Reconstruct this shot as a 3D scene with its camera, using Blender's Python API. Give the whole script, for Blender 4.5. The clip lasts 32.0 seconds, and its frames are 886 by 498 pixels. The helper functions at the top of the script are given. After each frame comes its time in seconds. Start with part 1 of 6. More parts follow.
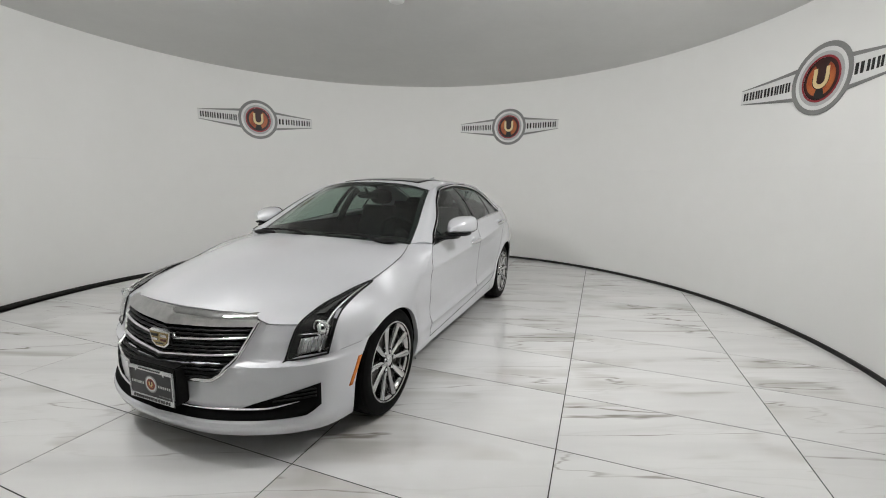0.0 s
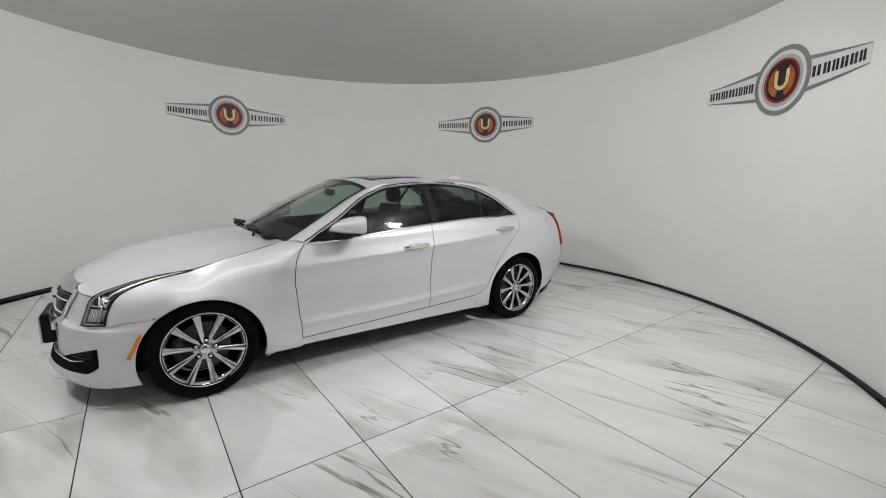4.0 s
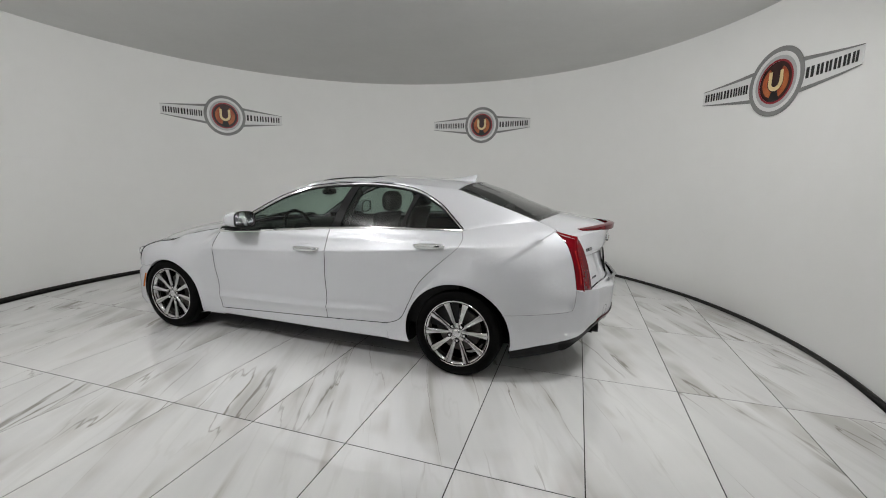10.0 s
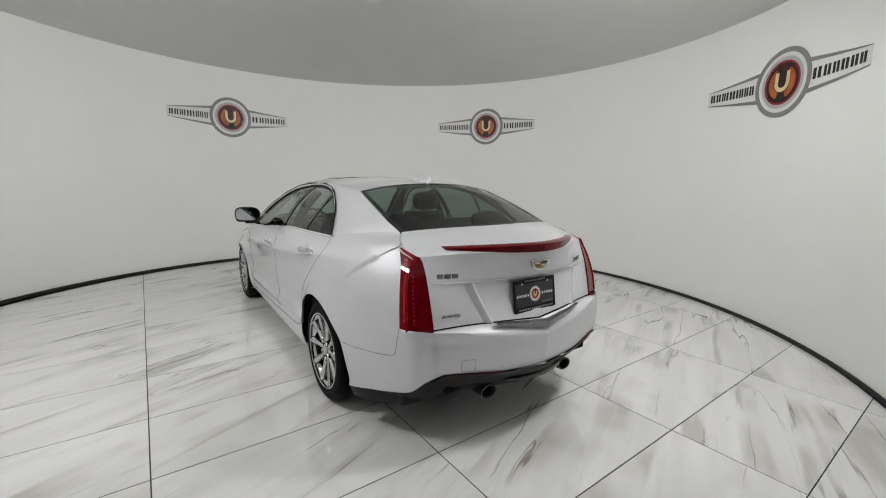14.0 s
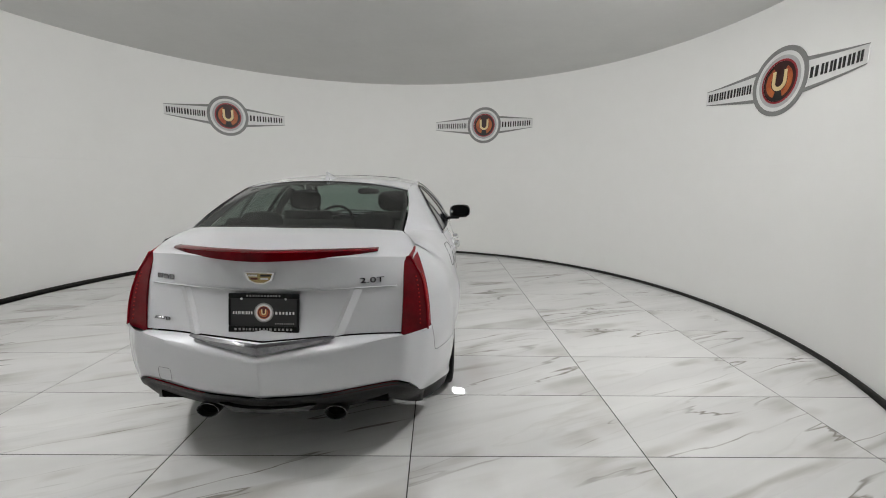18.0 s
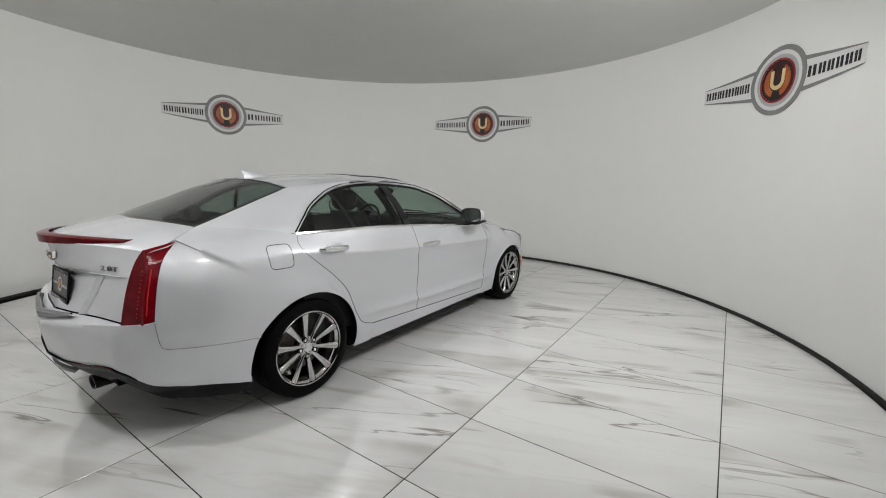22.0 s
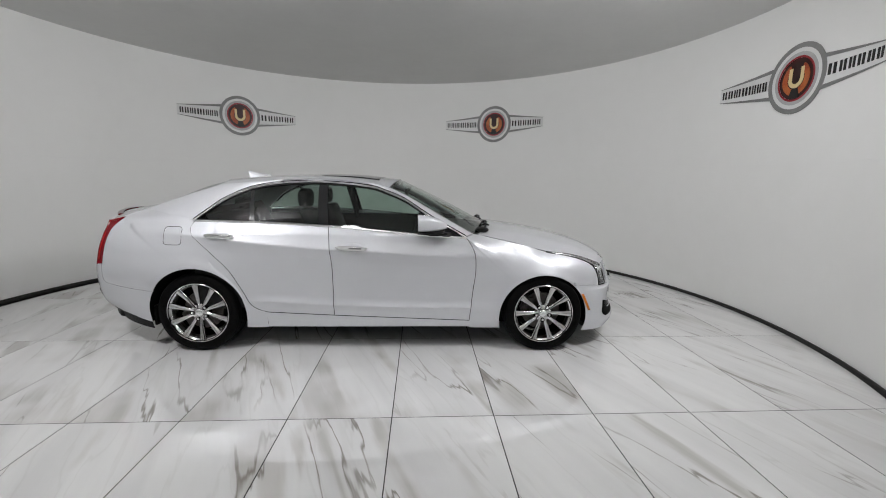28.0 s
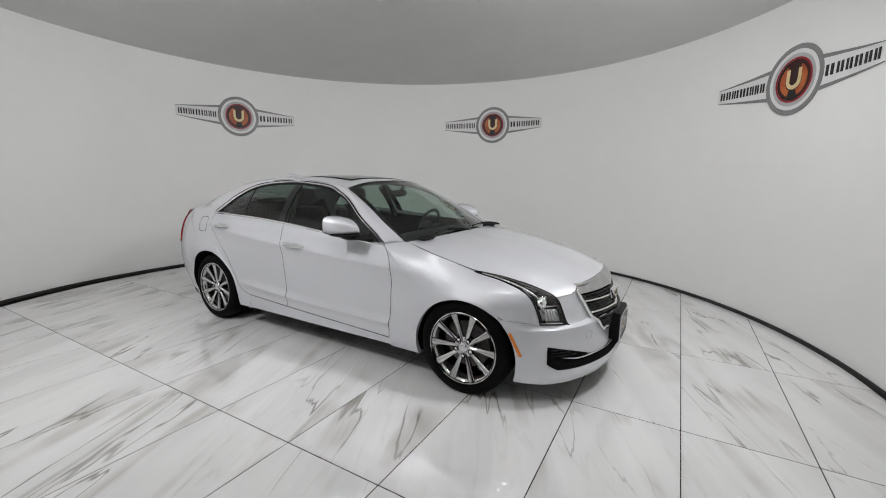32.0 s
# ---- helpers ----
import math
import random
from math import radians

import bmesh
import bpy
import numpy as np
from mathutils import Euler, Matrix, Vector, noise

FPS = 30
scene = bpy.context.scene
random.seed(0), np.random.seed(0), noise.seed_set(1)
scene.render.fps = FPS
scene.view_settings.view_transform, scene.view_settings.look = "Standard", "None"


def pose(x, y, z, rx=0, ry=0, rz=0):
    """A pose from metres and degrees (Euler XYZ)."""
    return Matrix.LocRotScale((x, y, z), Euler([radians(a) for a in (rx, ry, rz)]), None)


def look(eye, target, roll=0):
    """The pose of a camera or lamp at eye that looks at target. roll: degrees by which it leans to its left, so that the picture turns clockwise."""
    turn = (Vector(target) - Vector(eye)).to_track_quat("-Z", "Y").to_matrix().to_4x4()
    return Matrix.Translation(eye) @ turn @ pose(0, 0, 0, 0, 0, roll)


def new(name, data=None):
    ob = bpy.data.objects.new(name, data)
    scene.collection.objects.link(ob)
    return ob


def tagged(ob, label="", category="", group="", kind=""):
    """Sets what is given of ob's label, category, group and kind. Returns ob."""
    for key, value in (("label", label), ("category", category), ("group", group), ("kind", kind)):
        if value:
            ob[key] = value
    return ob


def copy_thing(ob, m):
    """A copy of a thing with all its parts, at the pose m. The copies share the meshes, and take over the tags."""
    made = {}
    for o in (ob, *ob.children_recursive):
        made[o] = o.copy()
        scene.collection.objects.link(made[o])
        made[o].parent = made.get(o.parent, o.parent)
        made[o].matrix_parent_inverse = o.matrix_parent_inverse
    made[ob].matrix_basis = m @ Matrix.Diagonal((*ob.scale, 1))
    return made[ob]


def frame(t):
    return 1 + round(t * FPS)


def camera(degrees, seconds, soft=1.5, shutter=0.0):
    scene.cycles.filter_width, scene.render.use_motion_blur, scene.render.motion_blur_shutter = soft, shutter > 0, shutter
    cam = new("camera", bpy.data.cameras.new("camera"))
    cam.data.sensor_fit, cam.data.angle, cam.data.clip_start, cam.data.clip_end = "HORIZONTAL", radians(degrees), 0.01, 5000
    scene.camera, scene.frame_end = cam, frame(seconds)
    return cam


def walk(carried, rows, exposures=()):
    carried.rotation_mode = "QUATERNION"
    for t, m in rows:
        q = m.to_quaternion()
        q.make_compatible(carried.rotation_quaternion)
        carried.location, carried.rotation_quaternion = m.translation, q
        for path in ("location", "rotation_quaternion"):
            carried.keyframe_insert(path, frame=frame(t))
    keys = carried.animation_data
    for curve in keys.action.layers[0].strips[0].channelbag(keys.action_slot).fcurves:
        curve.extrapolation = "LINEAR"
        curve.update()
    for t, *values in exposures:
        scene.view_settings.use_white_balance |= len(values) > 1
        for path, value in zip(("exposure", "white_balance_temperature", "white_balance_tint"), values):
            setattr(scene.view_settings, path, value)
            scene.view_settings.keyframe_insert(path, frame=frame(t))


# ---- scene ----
import functools

# The studio is a round white room, 8 m across. Its tiled floor is a turntable that carries one car;
# the camera stands in an opening of the wall and pans a little. z = 0 is the top of the tiles.
EYE = Vector((0.0, -4.10, 1.405))


def aim(yaw, pitch):
    """The camera's pose: degrees to the right of +y, and downwards."""
    a, b = radians(yaw), radians(pitch)
    way = Vector((math.sin(a) * math.cos(b), math.cos(a) * math.cos(b), -math.sin(b)))
    return look(EYE, EYE + way, 0.81)


cam = camera(94.3, 32.0, soft=1.0)
walk(cam, [
    (0, aim(7.85, 9.48)), (0.5, aim(8.29, 9.50)), (1, aim(8.69, 9.53)), (1.5, aim(9.11, 9.58)),
    (2, aim(9.62, 9.62)), (2.5, aim(10.05, 9.67)), (3, aim(10.44, 9.69)), (3.5, aim(10.75, 9.72)),
    (5.5, aim(11.38, 9.85)), (6, aim(11.51, 9.77)), (6.5, aim(11.56, 9.77)), (7, aim(11.70, 9.79)),
    (7.5, aim(11.80, 9.78)), (8, aim(11.86, 9.77)), (8.5, aim(11.85, 9.76)), (9, aim(11.70, 9.72)),
    (9.5, aim(11.52, 9.70)), (10, aim(11.45, 9.70)), (10.5, aim(11.38, 9.67)), (11, aim(11.20, 9.61)),
    (11.5, aim(11.04, 9.58)), (12, aim(10.89, 9.53)), (12.5, aim(10.86, 9.49)), (13, aim(10.82, 9.49)),
    (13.5, aim(10.86, 9.52)), (14, aim(10.87, 9.52)), (14.5, aim(10.91, 9.56)), (16.5, aim(11.13, 9.64)),
    (17, aim(11.16, 9.66)), (17.5, aim(11.16, 9.69)), (18, aim(11.13, 9.69)), (18.5, aim(11.14, 9.71)),
    (19, aim(11.24, 9.74)), (19.5, aim(11.31, 9.74)), (20, aim(11.33, 9.74)), (20.5, aim(11.28, 9.74)),
    (21, aim(11.15, 9.77)), (21.5, aim(11.17, 9.83)), (22, aim(11.32, 9.83)), (22.5, aim(11.35, 9.81)),
    (23, aim(11.29, 9.82)), (23.5, aim(11.25, 9.83)), (24, aim(11.15, 9.85)), (24.5, aim(11.06, 9.86)),
    (25, aim(10.92, 9.86)), (25.5, aim(10.67, 9.86)), (27.5, aim(9.93, 9.84)), (28, aim(9.82, 9.82)),
    (28.5, aim(9.79, 9.82)), (29, aim(9.83, 9.81)), (29.5, aim(9.88, 9.81)), (30, aim(9.92, 9.77)),
    (30.5, aim(10.02, 9.77)), (31, aim(10.13, 9.82)), (31.5, aim(10.14, 9.80)), (32, aim(9.99, 9.71)),
], [
    (0, 0.45, 6530, 10), (2, 0.48, 6520, 10), (3.5, 0.36, 6500, 10), (6, 0.24, 6490, 10), (9, 0.23, 6490, 10), (12, 0.32, 6500, 10),
    (14, 0.40, 6530, 10), (19, 0.42, 6530, 10), (22, 0.28, 6500, 10), (25, 0.28, 6460, 10), (28, 0.20, 6370, 12), (29.5, 0.22, 6370, 12), (32, 0.35, 6380, 12),
])

# ---- light ----
world = bpy.data.worlds.new("studio_world")
scene.world = world
world.use_nodes = True
world.node_tree.nodes["Background"].inputs["Color"].default_value = (0.8, 0.85, 0.9, 1)
world.node_tree.nodes["Background"].inputs["Strength"].default_value = 0.02


# ---- materials ----
def material(name, colour, rough=0.5, metal=0.0, spec=0.5, coat=0.0, glow=0.0):
    m = bpy.data.materials.new(name)
    m.use_nodes = True
    b = m.node_tree.nodes["Principled BSDF"]
    b.inputs["Base Color"].default_value = (*colour, 1)
    b.inputs["Roughness"].default_value = rough
    b.inputs["Metallic"].default_value = metal
    b.inputs["Specular IOR Level"].default_value = spec
    b.inputs["Coat Weight"].default_value = coat
    b.inputs["Coat Roughness"].default_value = 0.03
    if glow:
        b.inputs["Emission Color"].default_value = (*colour, 1)
        b.inputs["Emission Strength"].default_value = glow
    return m


def nodes_of(m):
    t = m.node_tree
    return t, t.nodes["Principled BSDF"]


def link(t, a, out, b, inp):
    t.links.new(a.outputs[out], b.inputs[inp])


def add_node(t, kind, **values):
    n = t.nodes.new(kind)
    for k, v in values.items():
        n.inputs[k].default_value = v
    return n


def grain(m, colour_a, colour_b, scale, rough=None, bump=0.0, bump_scale=None, where="Object"):
    """Two-scale colour variation, roughness variation and a fine relief."""
    t, b = nodes_of(m)
    co = t.nodes.new("ShaderNodeTexCoord")
    n1 = add_node(t, "ShaderNodeTexNoise", Scale=scale, Detail=6.0, Roughness=0.6)
    n2 = add_node(t, "ShaderNodeTexNoise", Scale=scale * 9, Detail=3.0)
    mix = t.nodes.new("ShaderNodeMath")
    mix.operation = "MULTIPLY_ADD"
    mix.inputs[1].default_value = 0.35
    link(t, co, where, n1, "Vector")
    link(t, co, where, n2, "Vector")
    link(t, n2, "Fac", mix, 0)
    sub = t.nodes.new("ShaderNodeMath")
    sub.operation = "MULTIPLY_ADD"
    sub.inputs[1].default_value, sub.inputs[2].default_value = 1.0, -0.175
    link(t, n1, "Fac", sub, 0)
    link(t, sub, 0, mix, 2)
    ramp = t.nodes.new("ShaderNodeValToRGB")
    ramp.color_ramp.elements[0].position, ramp.color_ramp.elements[1].position = 0.3, 0.7
    ramp.color_ramp.elements[0].color, ramp.color_ramp.elements[1].color = (*colour_a, 1), (*colour_b, 1)
    link(t, mix, 0, ramp, "Fac")
    link(t, ramp, "Color", b, "Base Color")
    if rough:
        mr = t.nodes.new("ShaderNodeMapRange")
        mr.inputs["To Min"].default_value, mr.inputs["To Max"].default_value = rough
        link(t, mix, 0, mr, "Value")
        link(t, mr, "Result", b, "Roughness")
    if bump:
        n3 = add_node(t, "ShaderNodeTexNoise", Scale=bump_scale or scale * 20, Detail=4.0)
        link(t, co, where, n3, "Vector")
        bp = add_node(t, "ShaderNodeBump", Strength=bump, Distance=0.002)
        link(t, n3, "Fac", bp, "Height")
        link(t, bp, "Normal", b, "Normal")
    return m


WALL = grain(material("wall_paint", (0.83, 0.83, 0.81), 0.5, spec=0.3), (0.82, 0.82, 0.80), (0.845, 0.845, 0.828), 0.7, (0.45, 0.6), 0.12, 60)
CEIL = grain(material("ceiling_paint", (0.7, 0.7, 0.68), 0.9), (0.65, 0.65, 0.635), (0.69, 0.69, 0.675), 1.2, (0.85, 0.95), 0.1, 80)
ALCOVE = grain(material("alcove_paint", (0.06, 0.06, 0.062), 0.8), (0.05, 0.05, 0.052), (0.075, 0.075, 0.077), 1.5, (0.7, 0.9), 0.1, 60)
BLACK_GAP = material("black_rubber", (0.012, 0.011, 0.010), 0.7)
GROUT = grain(material("dark_grout", (0.015, 0.015, 0.015), 0.8), (0.01, 0.01, 0.01), (0.025, 0.024, 0.022), 15)
LAMP_FRAME = material("white_lamp_frame", (0.75, 0.75, 0.74), 0.4)


def marble():
    m = material("polished_marble_tile", (0.8, 0.8, 0.79), 0.06, spec=0.5)
    t, b = nodes_of(m)
    b.inputs["IOR"].default_value = 2.35
    co = t.nodes.new("ShaderNodeTexCoord")
    info = t.nodes.new("ShaderNodeObjectInfo")
    off = t.nodes.new("ShaderNodeVectorMath")
    off.operation = "MULTIPLY_ADD"
    cx = t.nodes.new("ShaderNodeCombineXYZ")
    link(t, info, "Random", cx, "X")
    link(t, info, "Random", cx, "Y")
    link(t, info, "Random", cx, "Z")
    off.inputs[1].default_value = (37.0, 91.0, 53.0)
    link(t, cx, 0, off, 0)
    link(t, co, "Object", off, 2)
    # veins run aslant along the tile: turn first, then stretch the noise along that way
    aslant = add_node(t, "ShaderNodeMapping", Rotation=(0, 0, radians(-22)))
    link(t, off, 0, aslant, "Vector")
    rot = add_node(t, "ShaderNodeMapping", Scale=(2.4, 0.26, 1.0))
    link(t, aslant, 0, rot, "Vector")
    warp = add_node(t, "ShaderNodeTexNoise", Scale=2.2, Detail=4.0, Roughness=0.6)
    link(t, rot, 0, warp, "Vector")
    wv = t.nodes.new("ShaderNodeVectorMath")
    wv.operation = "MULTIPLY_ADD"
    wv.inputs[1].default_value = (0.34, 0.34, 0.34)
    link(t, warp, "Color", wv, 0)
    link(t, rot, 0, wv, 2)

    def vein(scale, width, seed):
        n = add_node(t, "ShaderNodeTexNoise", Scale=scale, Detail=3.0, Roughness=0.45)
        sh = t.nodes.new("ShaderNodeVectorMath")
        sh.inputs[1].default_value = (seed, seed * 2, seed * 3)
        link(t, wv, 0, sh, 0)
        link(t, sh, 0, n, "Vector")
        a = t.nodes.new("ShaderNodeMath")
        a.operation = "SUBTRACT"
        a.inputs[1].default_value = 0.5
        link(t, n, "Fac", a, 0)
        c = t.nodes.new("ShaderNodeMath")
        c.operation = "ABSOLUTE"
        link(t, a, 0, c, 0)
        r = t.nodes.new("ShaderNodeMapRange")
        r.interpolation_type = "SMOOTHSTEP"
        r.inputs["From Min"].default_value, r.inputs["From Max"].default_value = 0.0, width
        r.inputs["To Min"].default_value, r.inputs["To Max"].default_value = 1.0, 0.0
        link(t, c, 0, r, "Value")
        return r

    def times(a, b2, k=None):
        n = t.nodes.new("ShaderNodeMath")
        n.operation = "MULTIPLY"
        t.links.new(a, n.inputs[0])
        if k is None:
            t.links.new(b2, n.inputs[1])
        else:
            n.inputs[1].default_value = k
        return n.outputs[0]

    patch = add_node(t, "ShaderNodeTexNoise", Scale=1.7, Detail=2.0)
    link(t, off, 0, patch, "Vector")
    pm = t.nodes.new("ShaderNodeMapRange")
    pm.inputs["From Min"].default_value, pm.inputs["From Max"].default_value = 0.43, 0.62
    link(t, patch, "Fac", pm, "Value")
    fine = times(times(vein(1.2, 0.009, 3.1).outputs[0], pm.outputs[0]), None, 0.9)
    broad = times(times(vein(0.9, 0.06, 7.7).outputs[0], pm.outputs[0]), None, 0.56)
    faint = times(vein(1.6, 0.016, 1.3).outputs[0], None, 0.12)
    cloud = add_node(t, "ShaderNodeTexNoise", Scale=2.0, Detail=5.0)
    link(t, wv, 0, cloud, "Vector")
    base = t.nodes.new("ShaderNodeValToRGB")
    base.color_ramp.elements[0].position, base.color_ramp.elements[1].position = 0.35, 0.65
    base.color_ramp.elements[0].color = (0.69, 0.69, 0.685, 1)
    base.color_ramp.elements[1].color = (0.78, 0.78, 0.77, 1)
    link(t, cloud, "Fac", base, "Fac")
    col = base.outputs["Color"]
    for fac, tone in ((broad, (0.36, 0.335, 0.295, 1)), (faint, (0.42, 0.41, 0.38, 1)), (fine, (0.25, 0.23, 0.20, 1))):
        mx = t.nodes.new("ShaderNodeMix")
        mx.data_type = "RGBA"
        t.links.new(fac, mx.inputs["Factor"])
        t.links.new(col, mx.inputs["A"])
        mx.inputs["B"].default_value = tone
        col = mx.outputs["Result"]
    t.links.new(col, b.inputs["Base Color"])
    rg = t.nodes.new("ShaderNodeMapRange")
    rg.inputs["To Min"].default_value, rg.inputs["To Max"].default_value = 0.012, 0.03
    link(t, cloud, "Fac", rg, "Value")
    link(t, rg, "Result", b, "Roughness")
    return m


MARBLE = marble()


# ---- mesh helpers ----
def mesh_of(name, bm, mat=None, smooth=False):
    me = bpy.data.meshes.new(name)
    bm.normal_update()
    bm.to_mesh(me)
    bm.free()
    if mat:
        for one in (mat if isinstance(mat, (list, tuple)) else [mat]):
            me.materials.append(one)
    if smooth:
        me.shade_smooth()
    return me


def part(name, bm, mat, parent, label="", smooth=True):
    ob = new(name, mesh_of(name, bm, mat, smooth))
    ob.parent = parent
    if label:
        ob["label"] = label
    return ob


def thing(name, bm, mat, label, category, group="", kind="", smooth=True):
    return tagged(new(name, mesh_of(name, bm, mat, smooth)), label, category, group, kind)


def box(bm, x0, x1, y0, y1, z0, z1, bevel=0.0):
    vs = [bm.verts.new((x, y, z)) for x in (x0, x1) for y in (y0, y1) for z in (z0, z1)]
    fs = [bm.faces.new([vs[i] for i in f]) for f in ((0, 1, 3, 2), (4, 6, 7, 5), (0, 4, 5, 1), (2, 3, 7, 6), (0, 2, 6, 4), (1, 5, 7, 3))]
    if bevel:
        es = list({e for f in fs for e in f.edges})
        bmesh.ops.bevel(bm, geom=es, offset=bevel, segments=2, affect="EDGES")
    return vs


def ring(bm, profile, a0, a1, steps, centre=(0, 0)):
    """Sweeps a closed (r, z) outline round the z axis from a0 to a1 degrees."""
    full = abs(a1 - a0) >= 359.99
    rows = []
    for i in range(steps if full else steps + 1):
        a = radians(a0 + (a1 - a0) * i / steps)
        rows.append([bm.verts.new((centre[0] + r * math.cos(a), centre[1] + r * math.sin(a), z)) for r, z in profile])
    n = len(profile)
    for i in range(steps):
        p, q = rows[i], rows[(i + 1) % len(rows)]
        for k in range(n):
            bm.faces.new((p[k], q[k], q[(k + 1) % n], p[(k + 1) % n]))
    if not full:
        bm.faces.new(rows[0])
        bm.faces.new(rows[-1][::-1])


def prism(bm, outline, z0, z1, chamfer=0.0):
    """A flat piece from a convex outline, its upper rim chamfered."""
    n = len(outline)
    c = Vector((sum(p[0] for p in outline) / n, sum(p[1] for p in outline) / n))
    low = [bm.verts.new((p[0], p[1], z0)) for p in outline]
    mid = [bm.verts.new((p[0], p[1], z1 - chamfer)) for p in outline]
    top = []
    for p in outline:
        v = Vector(p) - c
        v *= max(0.0, 1 - chamfer / max(v.length, 1e-6))
        top.append(bm.verts.new((c.x + v.x, c.y + v.y, z1)))
    for i in range(n):
        j = (i + 1) % n
        bm.faces.new((low[i], low[j], mid[j], mid[i]))
        bm.faces.new((mid[i], mid[j], top[j], top[i]))
    hub = bm.verts.new((c.x, c.y, z1))
    for i in range(n):
        bm.faces.new((top[i], top[(i + 1) % n], hub))


# ---- the room ----
ROOM = (-0.07, -0.045)
R_WALL, H_WALL = 4.02, 3.097
GAP = 15.0          # half of the camera opening, in degrees about -y
A0, A1 = -90 + GAP, 270 - GAP
SEAM = 1.585


def room():
    bm = bmesh.new()
    ring(bm, [(R_WALL, -0.02), (R_WALL, SEAM - 0.0004), (R_WALL + 0.12, SEAM - 0.0004), (R_WALL + 0.12, -0.02)], A0, A1, 220, ROOM)
    tagged(new("wall_lower", mesh_of("wall_lower", bm, WALL, False)), "curved white painted lower wall of a round studio", "wall", kind="structure")
    bm = bmesh.new()
    ring(bm, [(R_WALL + 0.0012, SEAM + 0.0004), (R_WALL + 0.0012, H_WALL + 0.1), (R_WALL + 0.12, H_WALL + 0.1), (R_WALL + 0.12, SEAM + 0.0004)], A0, A1, 220, ROOM)
    tagged(new("wall_upper", mesh_of("wall_upper", bm, WALL, False)), "curved white painted upper wall of a round studio", "wall", kind="structure")
    for ob in scene.objects:
        if ob.type == "MESH" and ob.name.startswith("wall_"):
            ob.data.shade_smooth()
            ob.data.set_sharp_from_angle(angle=radians(40))
    bm = bmesh.new()
    ring(bm, [(R_WALL, 2.05), (R_WALL, H_WALL + 0.1), (R_WALL + 0.12, H_WALL + 0.1), (R_WALL + 0.12, 2.05)], -90 - GAP, -90 + GAP, 20, ROOM)
    tagged(new("wall_lintel", mesh_of("wall_lintel", bm, WALL, False)), "white painted wall over the camera opening", "wall", kind="structure")
    # black rubber strip where the wall meets the turning floor
    bm = bmesh.new()
    ring(bm, [(R_WALL - 0.02, -0.02), (R_WALL - 0.02, 0.03), (R_WALL - 0.003, 0.036), (R_WALL - 0.003, -0.02)], A0, A1, 220, ROOM)
    tagged(new("baseboard", mesh_of("baseboard", bm, BLACK_GAP, True)), "thin black rubber strip along the foot of the wall", "baseboard", kind="structure")
    # sub-floor below the turntable
    bm = bmesh.new()
    box(bm, -6, 6, -7, 6, -0.4, -0.12)
    tagged(new("ground", mesh_of("ground", bm, GROUT)), "dark concrete slab below the turntable", "floor", kind="structure")
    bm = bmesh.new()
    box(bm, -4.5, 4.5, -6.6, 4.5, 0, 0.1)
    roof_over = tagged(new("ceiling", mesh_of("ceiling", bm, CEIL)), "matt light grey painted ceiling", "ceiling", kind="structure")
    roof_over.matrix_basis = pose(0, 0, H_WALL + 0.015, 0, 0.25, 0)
    # the alcove behind the camera
    xa = R_WALL * math.sin(radians(GAP)) + 0.02
    ya = -R_WALL * math.cos(radians(GAP)) - 0.03
    for name, b in (("wall_alcove_1", (-xa - 0.2, -xa, -6.2, ya - 0.12, -0.12, H_WALL)), ("wall_alcove_2", (xa, xa + 0.2, -6.2, ya - 0.12, -0.12, H_WALL)),
                    ("wall_alcove_3", (-xa - 0.2, xa + 0.2, -6.4, -6.2, -0.12, H_WALL))):
        bm = bmesh.new()
        box(bm, *b)
        tagged(new(name, mesh_of(name, bm, ALCOVE)), "plain dark grey alcove wall", "wall", kind="structure")


room()


def round_lamp(x, y, aim_at):
    """A round studio lamp on a stem below the ceiling, tilted towards the room."""
    one = tagged(new("round_lamp"), "round white studio lamp on a short ceiling stem", "lamp", "round studio lamps")
    z = 2.87
    tilt = look((0, 0, 0), Vector(aim_at) - Vector((x, y, z)))
    for name, outline, mat, note in (
            ("shade", [(0.0, 0.07), (0.14, 0.062), (0.20, 0.03), (0.215, 0.0), (0.205, 0.0), (0.19, 0.025), (0.0, 0.05)], LAMP_FRAME, ""),
            ("diffuser", [(0.0, 0.012), (0.203, 0.012), (0.203, 0.002), (0.16, -0.006), (0.0, -0.012)], ROUND_GLOW, "glowing round diffuser")):
        bm = bmesh.new()
        ring(bm, outline, 0, 360, 40)
        bmesh.ops.transform(bm, matrix=tilt, verts=bm.verts)
        part(name, bm, mat, one, note)
    bm = bmesh.new()
    back = tilt @ Vector((0, 0, 0.06))
    tube(bm, [back, back + Vector((0, 0, H_WALL + 0.02 - z - back.z))], 0.016, 10)
    part("stem", bm, LAMP_FRAME, one)
    one.matrix_basis = pose(x, y, z)


